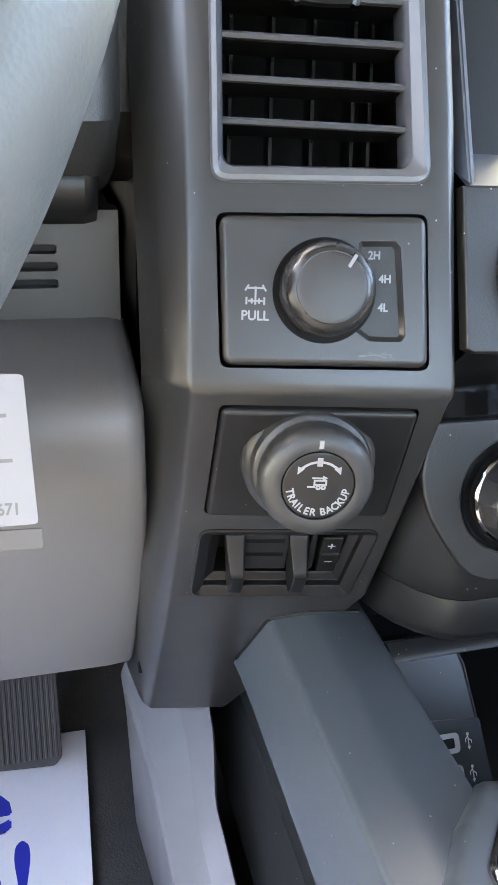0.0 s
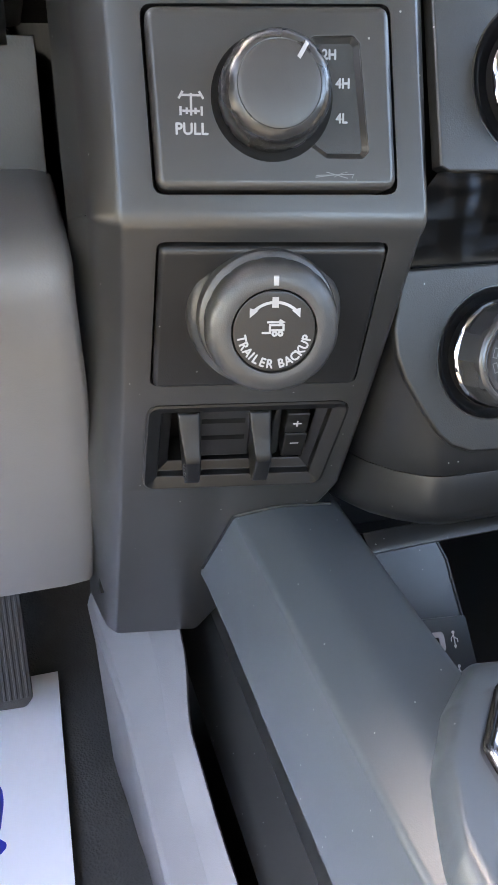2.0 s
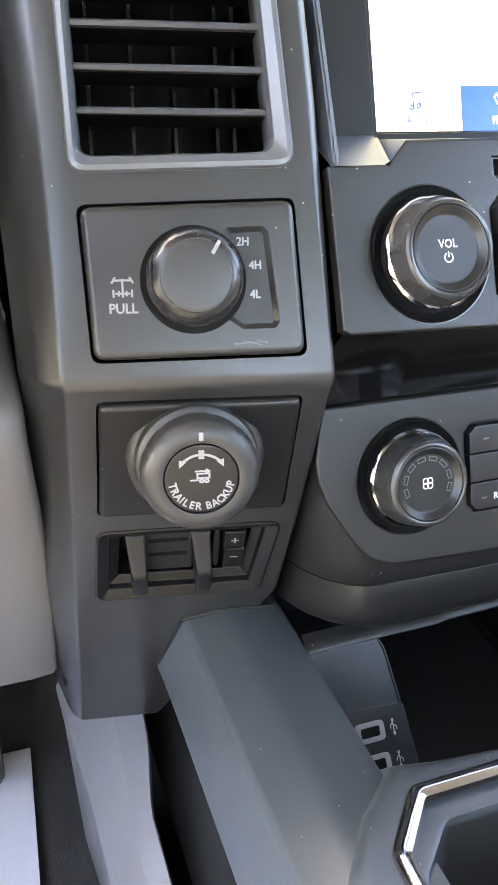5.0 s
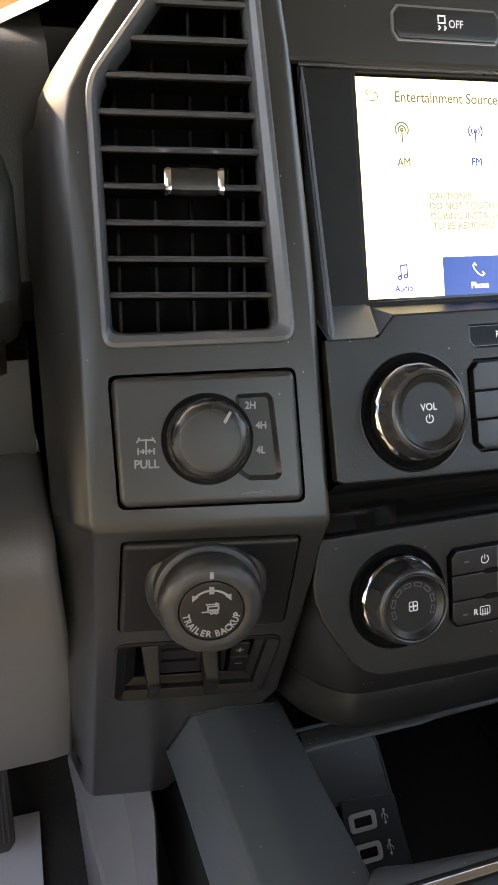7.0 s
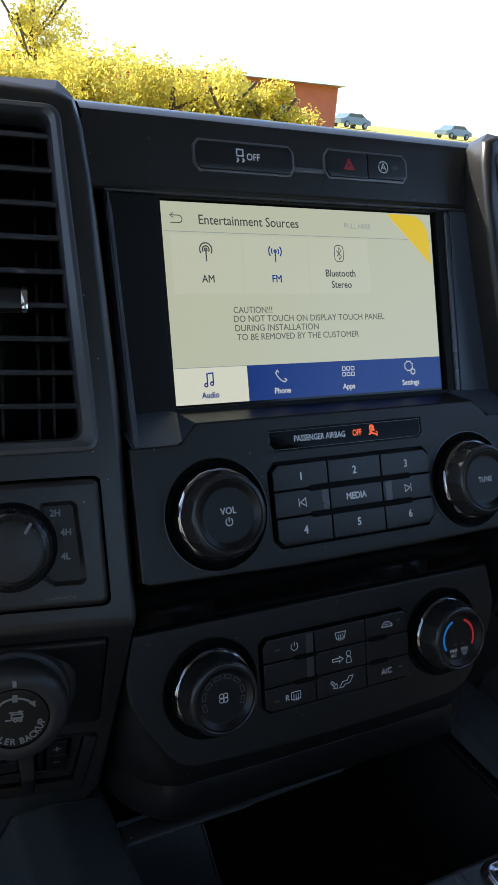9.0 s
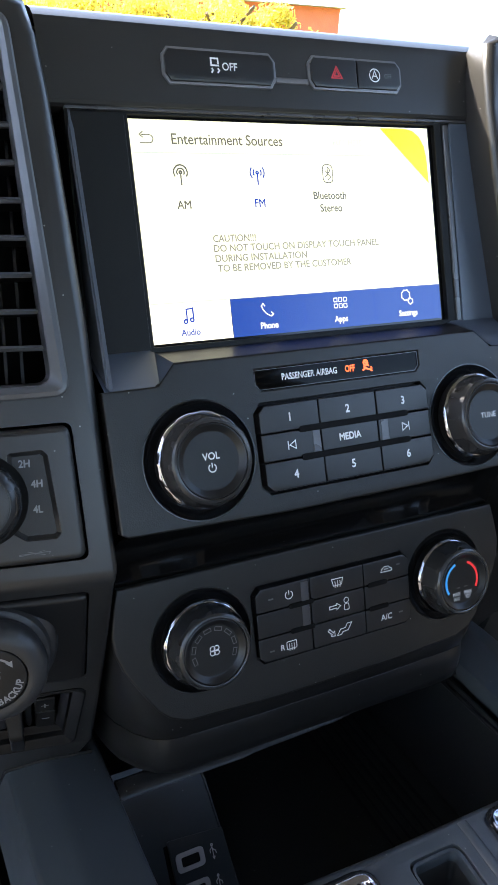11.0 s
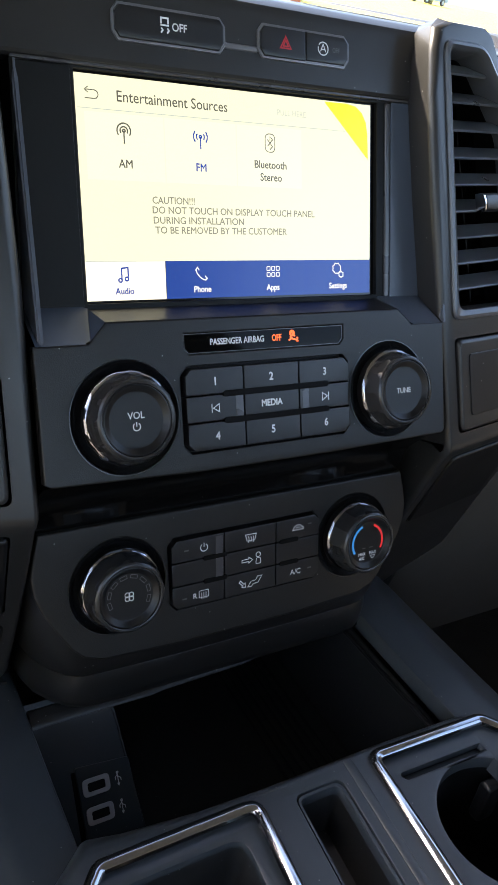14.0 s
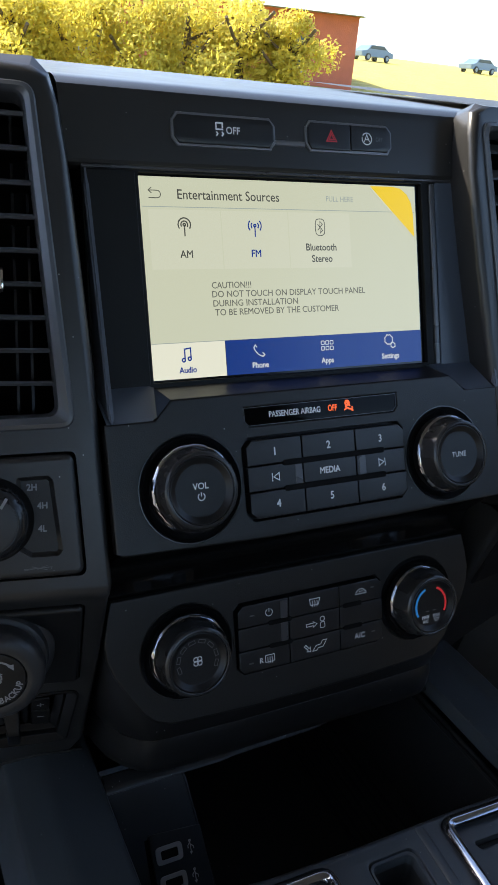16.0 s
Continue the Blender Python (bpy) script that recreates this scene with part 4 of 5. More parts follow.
def fan_sign(x, y, r, z):
    return ribbon([arc(x + r * 0.55 * math.cos(radians(a)), y + r * 0.55 * math.sin(radians(a)), r * 0.48, 0, 360, 10) for a in (45, 135, 225, 315)], 0.42, z)


def climate():
    e = thing("climate_panel", HVA, "matt dark climate panel with two knobs and nine buttons", "climate control")
    half = [(-118.5, 39), (-121.5, 28), (-123.6, 16), (-122.5, 6), (-119, -4), (-112, -16), (-104, -28.5), (-98, -34.5), (-88, -38.5), (-40, -41)]
    o = half + [(-x, y) for x, y in half[::-1]]
    grid = [(-47, 19), (-43.6, 22.8), (49, 22.8), (52.6, 19), (53.2, -15.6), (50, -19.2), (-42.6, -19.2), (-46, -15.6)]
    body = ccw(o)
    part("panel", plate(body, -4, 0, 1.4, 3, holes=[ccw(inset(ccw(grid), -0.8)), arc(-77, 2.5, 27.3, 0, 354, 59), arc(80.5, 2.5, 27.3, 0, 354, 59)], hole_bev=0.5), RADIO, e)
    part("button_gap", fill([inset(ccw(grid), -0.6)], -3.6), BLACK, e)
    # rounded body below the face, down to a fine seam, and the shroud under it
    seam = [(-119, -46, -84), (-119, -46.5, -74), (-118.8, -47, -64), (-118, -48, -54), (-116.5, -48.6, -42), (-111, -49.6, -26), (-104, -50, -14.5), (-97, -50.2, -9.5), (-86, -50.5, -8), (-40, -51.5, -8)]
    edge = [(x, y, -3.4) for x, y in half]

    def both(q):
        return q + [(-x, y, z) for x, y, z in q[::-1]]

    def blend(t, out, fwd):
        return both([tuple(a + (b - a) * t + d for a, b, d in zip(p1, p2, (out * (-1 if p1[0] < -90 else 0), 0, fwd))) for p1, p2 in zip(edge, seam)])
    part("under_body", loft([both(edge), blend(0.1, 0.9, -0.3), blend(0.35, 1.5, 0.2), blend(0.65, 1.4, 0.5), blend(0.88, 0.6, 0.3), both(seam)], closed=False), DARK, e, "rounded dark body under the panel", sharp=60)

    def lower(y, out, back):
        return both([(x - out * (1 if x < -90 else 0), y + 0.04 * (z + 8), z + back) for x, _, z in seam])
    rim = [(x + (0.9 if x < -90 else 0), y, z - 0.9) for x, y, z in seam]
    part("lower_shroud", loft([both(rim), both([(x, y - 0.5, z - 0.2) for x, y, z in seam]), lower(-58, 0.2, -0.8), lower(-68, -0.6, -3.5), lower(-73, -2, -6), lower(-77, -6, -12), lower(-79, -10, -30)], closed=False), DARK, e, "dark shroud behind a fine seam", sharp=60)
    xs, ys = (-46.6, -13.3, 21.6, 52.8), (22.4, 9.0, -5.0, -18.8)
    for i in range(3):
        for j in range(3):
            x0, x1, y1, y0 = xs[j] + 0.2, xs[j + 1] - 0.2, ys[i] - 0.25, ys[i + 1] + 0.25
            q = [(x0, y0), (x1, y0), (x1, y1), (x0, y1)]
            if (i, j) == (0, 0): q = [(x0, y0), (x1, y0), (x1, y1), (x0 + 3.4, y1), (x0, y1 - 3.4)]
            if (i, j) == (0, 2): q = [(x0, y0), (x1, y0), (x1, y1 - 3.4), (x1 - 3.4, y1), (x0, y1)]
            if (i, j) == (2, 0): q = [(x0 + 3.4, y0), (x1, y0), (x1, y1), (x0, y1), (x0, y0 + 3.4)]
            if (i, j) == (2, 2): q = [(x0, y0), (x1 - 3.4, y0), (x1, y0 + 3.4), (x1, y1), (x0, y1)]
            z = 2.6
            b = part("button", plate(ccw(q), -5, z, 0.8, 2), BUTTON, e)
            cx, cy = (x0 + x1) / 2, (y0 + y1) / 2
            if (i, j) == (0, 0):
                part("power_symbol", power_sign(cx + 3.5, cy, 2.2, z), WHITE, b)
                part("lamp_mark", ribbon([[(cx - 9, cy), (cx - 6, cy)]], 0.9, z), DIM, b)
            if (i, j) == (0, 1):
                part("defrost_symbol", ribbon([[(cx - 3.6, cy + 2.2), (cx + 3.6, cy + 2.2), (cx + 2.6, cy - 1.6), (cx - 2.6, cy - 1.6), (cx - 3.6, cy + 2.2)]] + [[(cx + d, cy + 1), (cx + d + 0.3, cy - 0.6), (cx + d, cy - 2.8)] for d in (-1.6, 0, 1.6)], 0.45, z), WHITE, b)
            if (i, j) == (0, 2):
                part("car_symbol", ribbon([[(cx - 4, cy - 1), (cx - 3.2, cy + 0.6), (cx - 1.4, cy + 1.9), (cx + 1.4, cy + 1.9), (cx + 2.4, cy + 0.6), (cx + 3.6, cy + 0.2), (cx + 3.6, cy - 1), (cx - 4, cy - 1)], [(cx - 1.6, cy + 0.4), (cx + 1.2, cy + 0.4)]], 0.45, z), WHITE, b)
                part("lamp_mark", ribbon([[(cx + 7, cy + 1.5), (cx + 9.6, cy + 1.5)]], 0.9, z), DIM, b)
            if (i, j) == (1, 1):
                part("flow_symbol", ribbon([[(cx - 6, cy + 0.8), (cx - 1.4, cy + 0.8), (cx - 1.4, cy + 1.8), (cx + 1.2, cy), (cx - 1.4, cy - 1.8), (cx - 1.4, cy - 0.8), (cx - 6, cy - 0.8), (cx - 6, cy + 0.8)], arc(cx + 5, cy + 2.4, 1.5, 0, 360, 12), rnd([(cx + 3.4, cy - 3.2), (cx + 6.8, cy - 3.2), (cx + 6.4, cy + 0.4), (cx + 3.8, cy + 0.4)], 0.8, 2) + [(cx + 3.4, cy - 2.4)]], 0.5, z), WHITE, b)
            if (i, j) == (2, 0):
                part("rear_letter", letters("R", 3.2, cx - 2.6, cy - 0.6, z, 0.95, bold=0.008), WHITE, b)
                part("rear_symbol", ribbon([rnd([(cx, cy - 2.4), (cx + 6, cy - 2.4), (cx + 6, cy + 1.8), (cx, cy + 1.8)], 0.6, 2) + [(cx, cy - 1.8)]] + [[(cx + d, cy + 0.6), (cx + d, cy - 3.4)] for d in (1.6, 3, 4.4)], 0.45, z), WHITE, b)
                part("lamp_mark", ribbon([[(cx - 10.5, cy - 1), (cx - 7.6, cy - 1)]], 0.9, z), DIM, b)
            if (i, j) == (2, 1):
                part("floor_symbol", ribbon([[(cx - 8, cy + 1), (cx - 7, cy + 2), (cx - 4.6, cy - 0.6), (cx - 3.8, cy + 0.2), (cx - 3.6, cy - 2.6), (cx - 6.2, cy - 2.2), (cx - 5.4, cy - 1.4), (cx - 8, cy + 1)],
                                             [(cx - 2.2, cy - 2.8), (cx + 0.2, cy + 0.4), (cx + 3.4, cy + 0.6), (cx + 4.6, cy + 2.8), (cx + 7.6, cy + 2.8), (cx + 5, cy - 1.2), (cx + 1.6, cy - 1.4), (cx + 0.6, cy - 2.8), (cx - 2.2, cy - 2.8)]], 0.5, z), WHITE, b)
            if (i, j) == (2, 2):
                part("button_letters", letters("A/C", 3.4, cx - 1.6, cy, z, 0.95, bold=0.008), WHITE, b)
                part("lamp_mark", ribbon([[(cx + 7, cy + 0.5), (cx + 10, cy + 0.5)]], 0.9, z), DIM, b)
    for y0, y1 in ((ys[1] + 1.2, ys[0] - 1.5), (ys[2] + 1.2, ys[1] - 1.2)):
        part("light_strip", box((-19.0, y0, 2.2), (-14.4, y1, 2.9), 0.3), SATIN, e, "satin strip at the button's edge")
    # black bars imitate shaded slots; nothing is cut into the buttons
    for y in ys[1:3]:
        for x0, x1 in ((-27, -11.5), (24, 37.5)):
            part("groove_bar", plate(rnd([(x0, y - 1.5), (x1, y - 1.5), (x1, y + 1.5), (x0, y + 1.5)], 1.45, 5), 0, 2.9, 0.3, 2), VOID, e, "black bar in place of a shaded slot between the buttons")

    def fan(f, x, y, z):
        part("fan_symbol", fan_sign(x, y, 2.8, z), WHITE, f)
        for k in range(8):
            a = 196 - k * 30.3
            cx, cy = x + 11.2 * math.cos(radians(a)), y + 11.2 * math.sin(radians(a))
            t = radians(a)
            q = [(cx + dx * math.cos(t) - dy * math.sin(t), cy + dx * math.sin(t) + dy * math.cos(t)) for dx, dy in ((-0.9, -1.9), (0.9, -1.9), (0.9, 1.9), (-0.9, 1.9))]
            part("speed_mark", ribbon([q + q[:1]], 0.35, z), DIM, f)

    def temp(f, x, y, z):
        part("cold_arc", ribbon([arc(x, y, 11.4, 112, 212, 20)], 1.5, z), BLUE_ARC, f, "blue arc")
        part("hot_arc", ribbon([arc(x, y, 11.4, 68, -28, 20)], 1.5, z), RED_ARC, f, "red arc")
        for w, dx, dy in (("MAX", -4.2, -7.2), ("A/C", -4.2, -10.0), ("MAX", 4.2, -7.2)):
            part("knob_letters", letters(w, 2.0, x + dx, y + dy, z, 0.9, bold=0.006), WHITE, f)
        part("defrost_symbol", ribbon([[(x + 2.8, y - 9.2), (x + 5.8, y - 9.2), (x + 5.2, y - 10.8), (x + 3.4, y - 10.8), (x + 2.8, y - 9.2)]], 0.4, z), WHITE, f)
        part("faint_marks", ribbon([[(x - 4, y - 3.6), (x - 1.6, y - 3.6)], [(x + 1.6, y - 3.6), (x + 4, y - 3.6)]], 0.6, z), DIM, f)
    panel_knob(e, (-77, 2.5), 18.0, fan)
    panel_knob(e, (80.5, 2.5), 18.0, temp)
    return e


climate()


def gloss_band():
    """The glossy black recess between radio and climate panel."""
    e = thing("gloss_band", FLAT, "glossy black undercut band between radio and climate panel", "dashboard trim")
    rings = []
    for x in (-123, -60, 0, 60, 117, 132):
        back = Vector((0, 12, 0)) if x > 120 else Vector()
        a, b = world_mm(RAD, (x, -30.4, -1.0)) + back, world_mm(HVA, (x, 39.2, -2.5)) + back
        m = a.lerp(b, 0.5) + Vector((0, 7, 0))
        rings.append([a, a.lerp(m, 0.4) + Vector((0, 1, -0.6)), m, m.lerp(b, 0.6) + Vector((0, 1.4, 0)), b])
    part("band", loft(rings, closed=False), GLOSS, e, sharp=60)
    return e


gloss_band()


# ---- centre console ----
def shear(p):
    return [(x + 0.09 * (y + 155), y) for x, y in p]


TRAY = shear([(-119, -155), (-28, -155), (-28, -400), (-130, -400), (-137, -178)])
TRAY_R = shear([(45, -154), (132, -157), (150, -178), (150, -400), (45, -400)])
SLOT = shear([(-8, -161), (22.5, -161), (22.5, -300), (-8, -300)])


def console():
    e = thing("center_console", FLAT, "slate plastic centre console with open bin and trays", "center console")
    top = Matrix.Translation((0, 0, 0.522))
    foot = [(-117, -133), (-100, -137.5), (-60, -143.5), (-20, -145.5), (60, -145.5), (128, -149), (156, -178), (164, -470), (-178, -470), (-166, -205), (-156, -175), (-141, -154)]
    crest = [(-121, -149.5), (-104, -150), (-60, -151.5), (-20, -152), (60, -152), (121, -153.5), (149, -180), (155, -470), (-164, -470), (-158, -200), (-148, -176), (-134, -159)]
    radii = [6, 20, 30, 30, 30, 10, 20, 3, 3, 25, 25, 12]
    f0, c0 = rnd(foot, radii, 5), rnd(crest, radii, 5)
    bm = bmesh.new()
    rows = [ring(bm, f0, -40), ring(bm, f0, -13)]
    for k in range(1, 8):
        s = k / 7
        u, w = 0.5 * s + 0.5 * s * s, math.sin(s * math.pi / 2) ** 1.15
        rows.append(ring(bm, [(a[0] + (b[0] - a[0]) * u, a[1] + (b[1] - a[1]) * u) for a, b in zip(f0, c0)], -13 + 13 * w))
    for a, b in zip(rows, rows[1:]):
        skin(bm, a, b)
    loops = [rows[-1]]
    for h in (rnd(ccw(TRAY), 7, 4), rnd(ccw(SLOT), 5, 4), rnd(ccw(TRAY_R), 7, 4)):
        h = ccw(h)
        r0, r1, r2 = ring(bm, inset(h, -1.6), 0), ring(bm, inset(h, -0.5), -0.5), ring(bm, h, -4)
        skin(bm, r0, r1), skin(bm, r1, r2)
        loops.append(r0)
    cap(bm, loops)
    part("deck", bm, CONSOLE, e, m=top, sharp=50)
    for nm, q, lab in (("tray_trim", TRAY, "bright chrome trim round the cup tray"), ("tray_trim", TRAY_R, "bright chrome trim round the cup holders")):
        path = rnd(inset(ccw(q), 2.4), 6, 4)
        part(nm, sweep([(x, y, 0.2) for x, y in path], 3.8, 12, closed=True, flat=0.85), TRIM, e, lab, m=top)
    # the tray floor steps in to a deep cup well
    well = rnd(ccw(shear([(-109, -169), (-43, -169), (-43, -396), (-120, -396), (-127, -188)])), 9, 5)
    part("tray", plate(rnd(inset(ccw(TRAY), 3), 6, 4), -12, -3.5, 1, 2, holes=[well], hole_bev=3), CONSOLE, e, m=top)
    bm = bmesh.new()
    skin(bm, ring(bm, well, -8), ring(bm, inset(well, 6), -75))
    cap(bm, [ring(bm, inset(well, 6), -75)])
    part("cup_well", bm, PLASTIC, e, "dark cup well", m=top)
    hole = arc(99, -219, 41, 0, 355, 60)
    groove = rnd(ccw(shear([(60, -170), (128, -172), (128, -177), (62, -175)])), 2.2, 4)
    part("tray", plate(rnd(inset(ccw(TRAY_R), 3), 6, 4), -12, -3.5, 1, 2, holes=[hole, groove], hole_bev=1.4), CONSOLE, e, m=top)
    part("groove_floor", fill([inset(groove, -1)], -8), BLACK, e, m=top)
    part("cup_well", lathe([(43, -6), (40, -20), (37, -75)], 60, (99, -219)), BLACK, e, "black round cup holder", m=top)
    part("cup_finger", box((110, -196, -44), (124, -187, -14), 3), DARK, e, "black rubber cup finger", m=top)
    sl = rnd(inset(ccw(SLOT), 2.5), 4, 4)
    bm = plate(rnd(inset(ccw(SLOT), 0.4), 5, 4), -10, -1.2, 1.4, 2, holes=[sl], hole_bev=2)
    part("slot_rim", bm, CONSOLE, e, m=top)
    bm = bmesh.new()
    skin(bm, ring(bm, sl, -8), ring(bm, inset(sl, 3), -34))
    cap(bm, [ring(bm, inset(sl, 3), -34)])
    part("slot_well", bm, PLASTIC, e, "narrow dark storage slot", m=top)
    for dx in (4, 8, 12):
        x = -8 + dx + 0.09 * -60
        part("slot_rib", sweep([(x + 0.09 * (y + 215), y, -32.5) for y in (-172, -235, -298)], 1.6, 6), CONSOLE, e, m=top)
    part("deck_ridge", sweep([(x + 0.09 * (y + 155), y, 0.2) for x, y in ((32, -153), (32.2, -165), (33, -300))], 3.0, 8, flat=0.3), CONSOLE, e, m=top)
    # side rails: cross-sections that run from the dash to the rear
    for sx, lab in ((1, "chamfered console rail beside the driver"), (-1, "chamfered console rail beside the passenger")):
        prof = [(-119.5, 500), (-119.8, 508), (-121, 510.6), (-124, 511.6), (-146, 511.6), (-150, 511.2), (-154, 510.2), (-168.4, 504.4), (-170.6, 503), (-171.6, 500.8), (-175, 470), (-178, 444), (-177.6, 440), (-173, 437), (-160, 436)]
        if sx < 0:
            prof = [(x, z + 6 if z > 480 else z) for x, z in prof]
        rows = [[(x * sx, y, z + dz) for x, z in prof] for y, dz in ((75, -12), (20, -2), (-20, 0), (-90, 0), (-200, 2), (-470, 6))]
        part("rail", loft(rows, closed=False), CONSOLE, e, lab, sharp=40)
        part("inner_wall", loft([[(-119.7 * sx, y, 501), (-119.7 * sx, y, 395)] for y in (75, -60, -150)], closed=False), BLACK, e, "black bin wall")
        part("side_wall", loft([[(-162 * sx, y, 438), (-146 * sx, y, 420), (-146 * sx, y, 320), (-170 * sx, y, 290), (-170 * sx, y, 90)] for y in (160, 60, -100, -470)], closed=False), PLASTIC, e, "dark recessed console side")
    f3 = COL2[1] @ Matrix.Translation((0, -0.132, 0)) @ pose(0, 0, 0, 11.6)
    n, o = f3.col[2].to_3d(), f3.translation * 1000
    seam = []
    for x, z in ((-125, 511.6), (-135, 511.6), (-146, 511.6), (-150, 511.2), (-154, 510.2), (-161, 507.4), (-168.4, 504.4), (-170.6, 503), (-171.6, 500.8), (-173.2, 485), (-175, 470), (-178, 444)):
        y = o.y - (n.x * (x - o.x) + n.z * (z - o.z)) / n.y
        seam.append((x, y - 0.3, z + 0.1))
    part("rail_seam", sweep(seam, 1.1, 8), BLACK, e, "fine black gap where the rail meets the column")
    # open bin
    bm = bmesh.new()
    lo, hi = [(-119, -150), (119, -150), (119, 95), (-119, 95)], [(-119.2, -150), (119.2, -150), (119.2, 95), (-119.2, 95)]
    r0, r1 = ring(bm, lo, 405), ring(bm, hi, 500)
    skin(bm, r0, r1)
    cap(bm, [r0])
    part("bin", bm, PLASTIC, e, "deep black storage bin")
    for k in range(7):
        part("mat_rib", box((60 + 7 * k, -140, 405), (62 + 7 * k, 60, 406.4), 0), DARK, e)
    part("bin_edge", sweep([(117, 60, 494), (117.5, -60, 496), (118, -146, 497)], 1.8, 8), DARK, e)
    return e


console()


def bin_lip():
    e = thing("bin_lip", FLAT, "dark slate lip across the front of the console bin", "console trim")
    prof = [(-43, 499), (-45, 509), (-48, 511.2), (-53, 509.5), (-56, 507.5), (-57, 505.5), (-55.5, 503.5), (-44, 499)]
    rows = []
    for x, dy, dz in ((-119, 4, -1.5), (-100, 3, 0), (-46, 0, 3.5), (-38, 0, 5), (20, 1, 6), (36, 4, 5), (44, 8, 2), (84, 9, 1), (100, 6, 3), (120, 8, 3), (136, 10, 2)):
        rows.append([(x, y + dy, z + dz) for y, z in prof])
    part("lip", loft(rows, closed=False), DARK, e, sharp=45)
    return e


bin_lip()


def usb_ports():
    f = fr((-0.0588, -0.0538, 0.4351), 38)
    e = thing("usb_port_panel", f, "dark panel with two usb ports inside the console bin", "usb ports")
    o = [(-29, -36), (10.5, -36), (6.5, 4), (2.6, 44), (-4, 62), (-60, 62), (-60, -36)]
    part("wedge", plate(o, -30, -1.4, 1, 2), CONSOLE, e)
    part("wedge_edge", sweep([(10.2, -35, -1.2), (6.2, 4, -1.2), (2.4, 43, -1.2), (-3.6, 60, -1.4)], 0.8, 8), CONSOLE, e, "rounded slate edge")
    # flush black strip; the channel's shade is only its colour
    part("channel", box((-32.0, -35, -1.5), (-28.2, 12.5, -1.2), 0.1), VOID, e, "black strip in place of a shaded channel beside the ports")
    p = part("panel", plate(rnd([(-28.5, -34), (9.5, -34), (6.6, 12), (-29.5, 15)], 1.5, 2), -6, 0.3, 0.6, 2), CONSOLE, e)
    for y in (0.8, -17.0):
        q = rnd([(-26.5, y - 5.6), (-8.2, y - 5.6), (-8.2, y + 5.6), (-26.5, y + 5.6)], 3, 3)
        i = rnd([(-23, y - 2.8), (-11.4, y - 2.8), (-11.4, y + 2.8), (-23, y + 2.8)], 1, 2)
        r = part("port", plate(q, 0, 1.0, 0.4, 2, holes=[i], hole_bev=0.3, hole_depth=4), PORT, p, "pale grey port rim")
        part("port_hole", fill([i], 0.35), BLACK, r)
        part("port_tongue", box((-20.5, y - 0.2, 0.45), (-13.5, y + 1.4, 0.7), 0), KNOB, r)
        x, yy = -3.2, y - 0.2
        k = 0.78
        mark = [[(0, -5), (0, 5)], [(0, -2), (2.4, 0), (2.4, 2)], [(0, -3.6), (-2.2, -1.4), (-2.2, 0.8)], [(-1, 3.6), (0, 5.4), (1, 3.6)], arc(0, -5, 0.8, 0, 360, 8)]
        part("usb_symbol", ribbon([[(x + 0.6 + k * u, yy - k * v) for u, v in q] for q in mark], 0.6, 0.45), WHITE, p)
    return e


usb_ports()


# ---- driver's side: knee panel, cluster surround, wheel, floor ----
def knee_panel():
    e = thing("knee_panel", FLAT, "grey grained lower dash panel below the steering column", "dashboard panel")
    prof = [(34, 666), (20, 664), (-12, 656), (-24, 651), (-31, 643), (-33, 630), (-20, 590), (20, 520), (78, 408), (84, 403), (100, 402), (150, 420)]
    rows = []
    for x, b in ((-700, 0), (-300, 0), (-252, 0), (-246, 2), (-243, 6), (-242.5, 14)):
        rows.append([(x + (8 if i in (7, 8, 9, 10, 11) else 3 if i == 6 else 0) * (x > -251), y + b * (0.9 if i < 11 else 0), z - b * (0.6 if i < 4 else 0)) for i, (y, z) in enumerate(prof)])
    rows.append([(p[0], 160, p[2]) for p in rows[-1]])
    part("panel", loft(rows, closed=False), KNEE, e, sharp=50)
    return e


knee_panel()


def register_panel():
    e = thing("lower_register", fr((-0.245, 0.033, 0.665), 4), "grey upright panel with three dark slots", "air register")
    slots = [rnd([(-74, y - 2.0), (-28, y - 2.0), (-28, y + 2.0), (-74, y + 2.0)], 1.9, 3) for y in (17, 24.8, 32.6)]
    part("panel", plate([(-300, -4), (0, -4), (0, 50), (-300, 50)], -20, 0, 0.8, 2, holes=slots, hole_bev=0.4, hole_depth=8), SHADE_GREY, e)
    part("slot_back", fill([[(-84, 10), (-22, 10), (-22, 40), (-84, 40)]], -7), BLACK, e)
    return e


register_panel()


def cluster_surround():
    e = thing("cluster_surround", FLAT, "black grained instrument surround beside the column", "instrument surround")
    prof = [(60, 716), (30, 724), (6, 734), (-2, 744), (-18, 757), (-13, 798), (-5, 834), (6, 857), (32, 871), (130, 877), (420, 880)]
    rows = []
    for x, b in ((-740, 0), (-300, 0), (-264, 0), (-258, 2), (-253, 7), (-249, 15), (-247, 26), (-246, 40), (-225, 46)):
        rows.append([(x - (9 if i > 5 and x > -290 and x < -240 else 0), y + b, z) for i, (y, z) in enumerate(prof)])
    part("shell", loft(rows, closed=False), LEATHER, e, sharp=45)
    part("lower_bolster", loft([[(x, y + d, z) for y, z in ((60, 716), (20, 712), (8, 722), (6, 734), (20, 750))] for x, d in ((-700, 0), (-262, 0), (-256, 6))], closed=False), DARK, e, sharp=60)
    return e


cluster_surround()


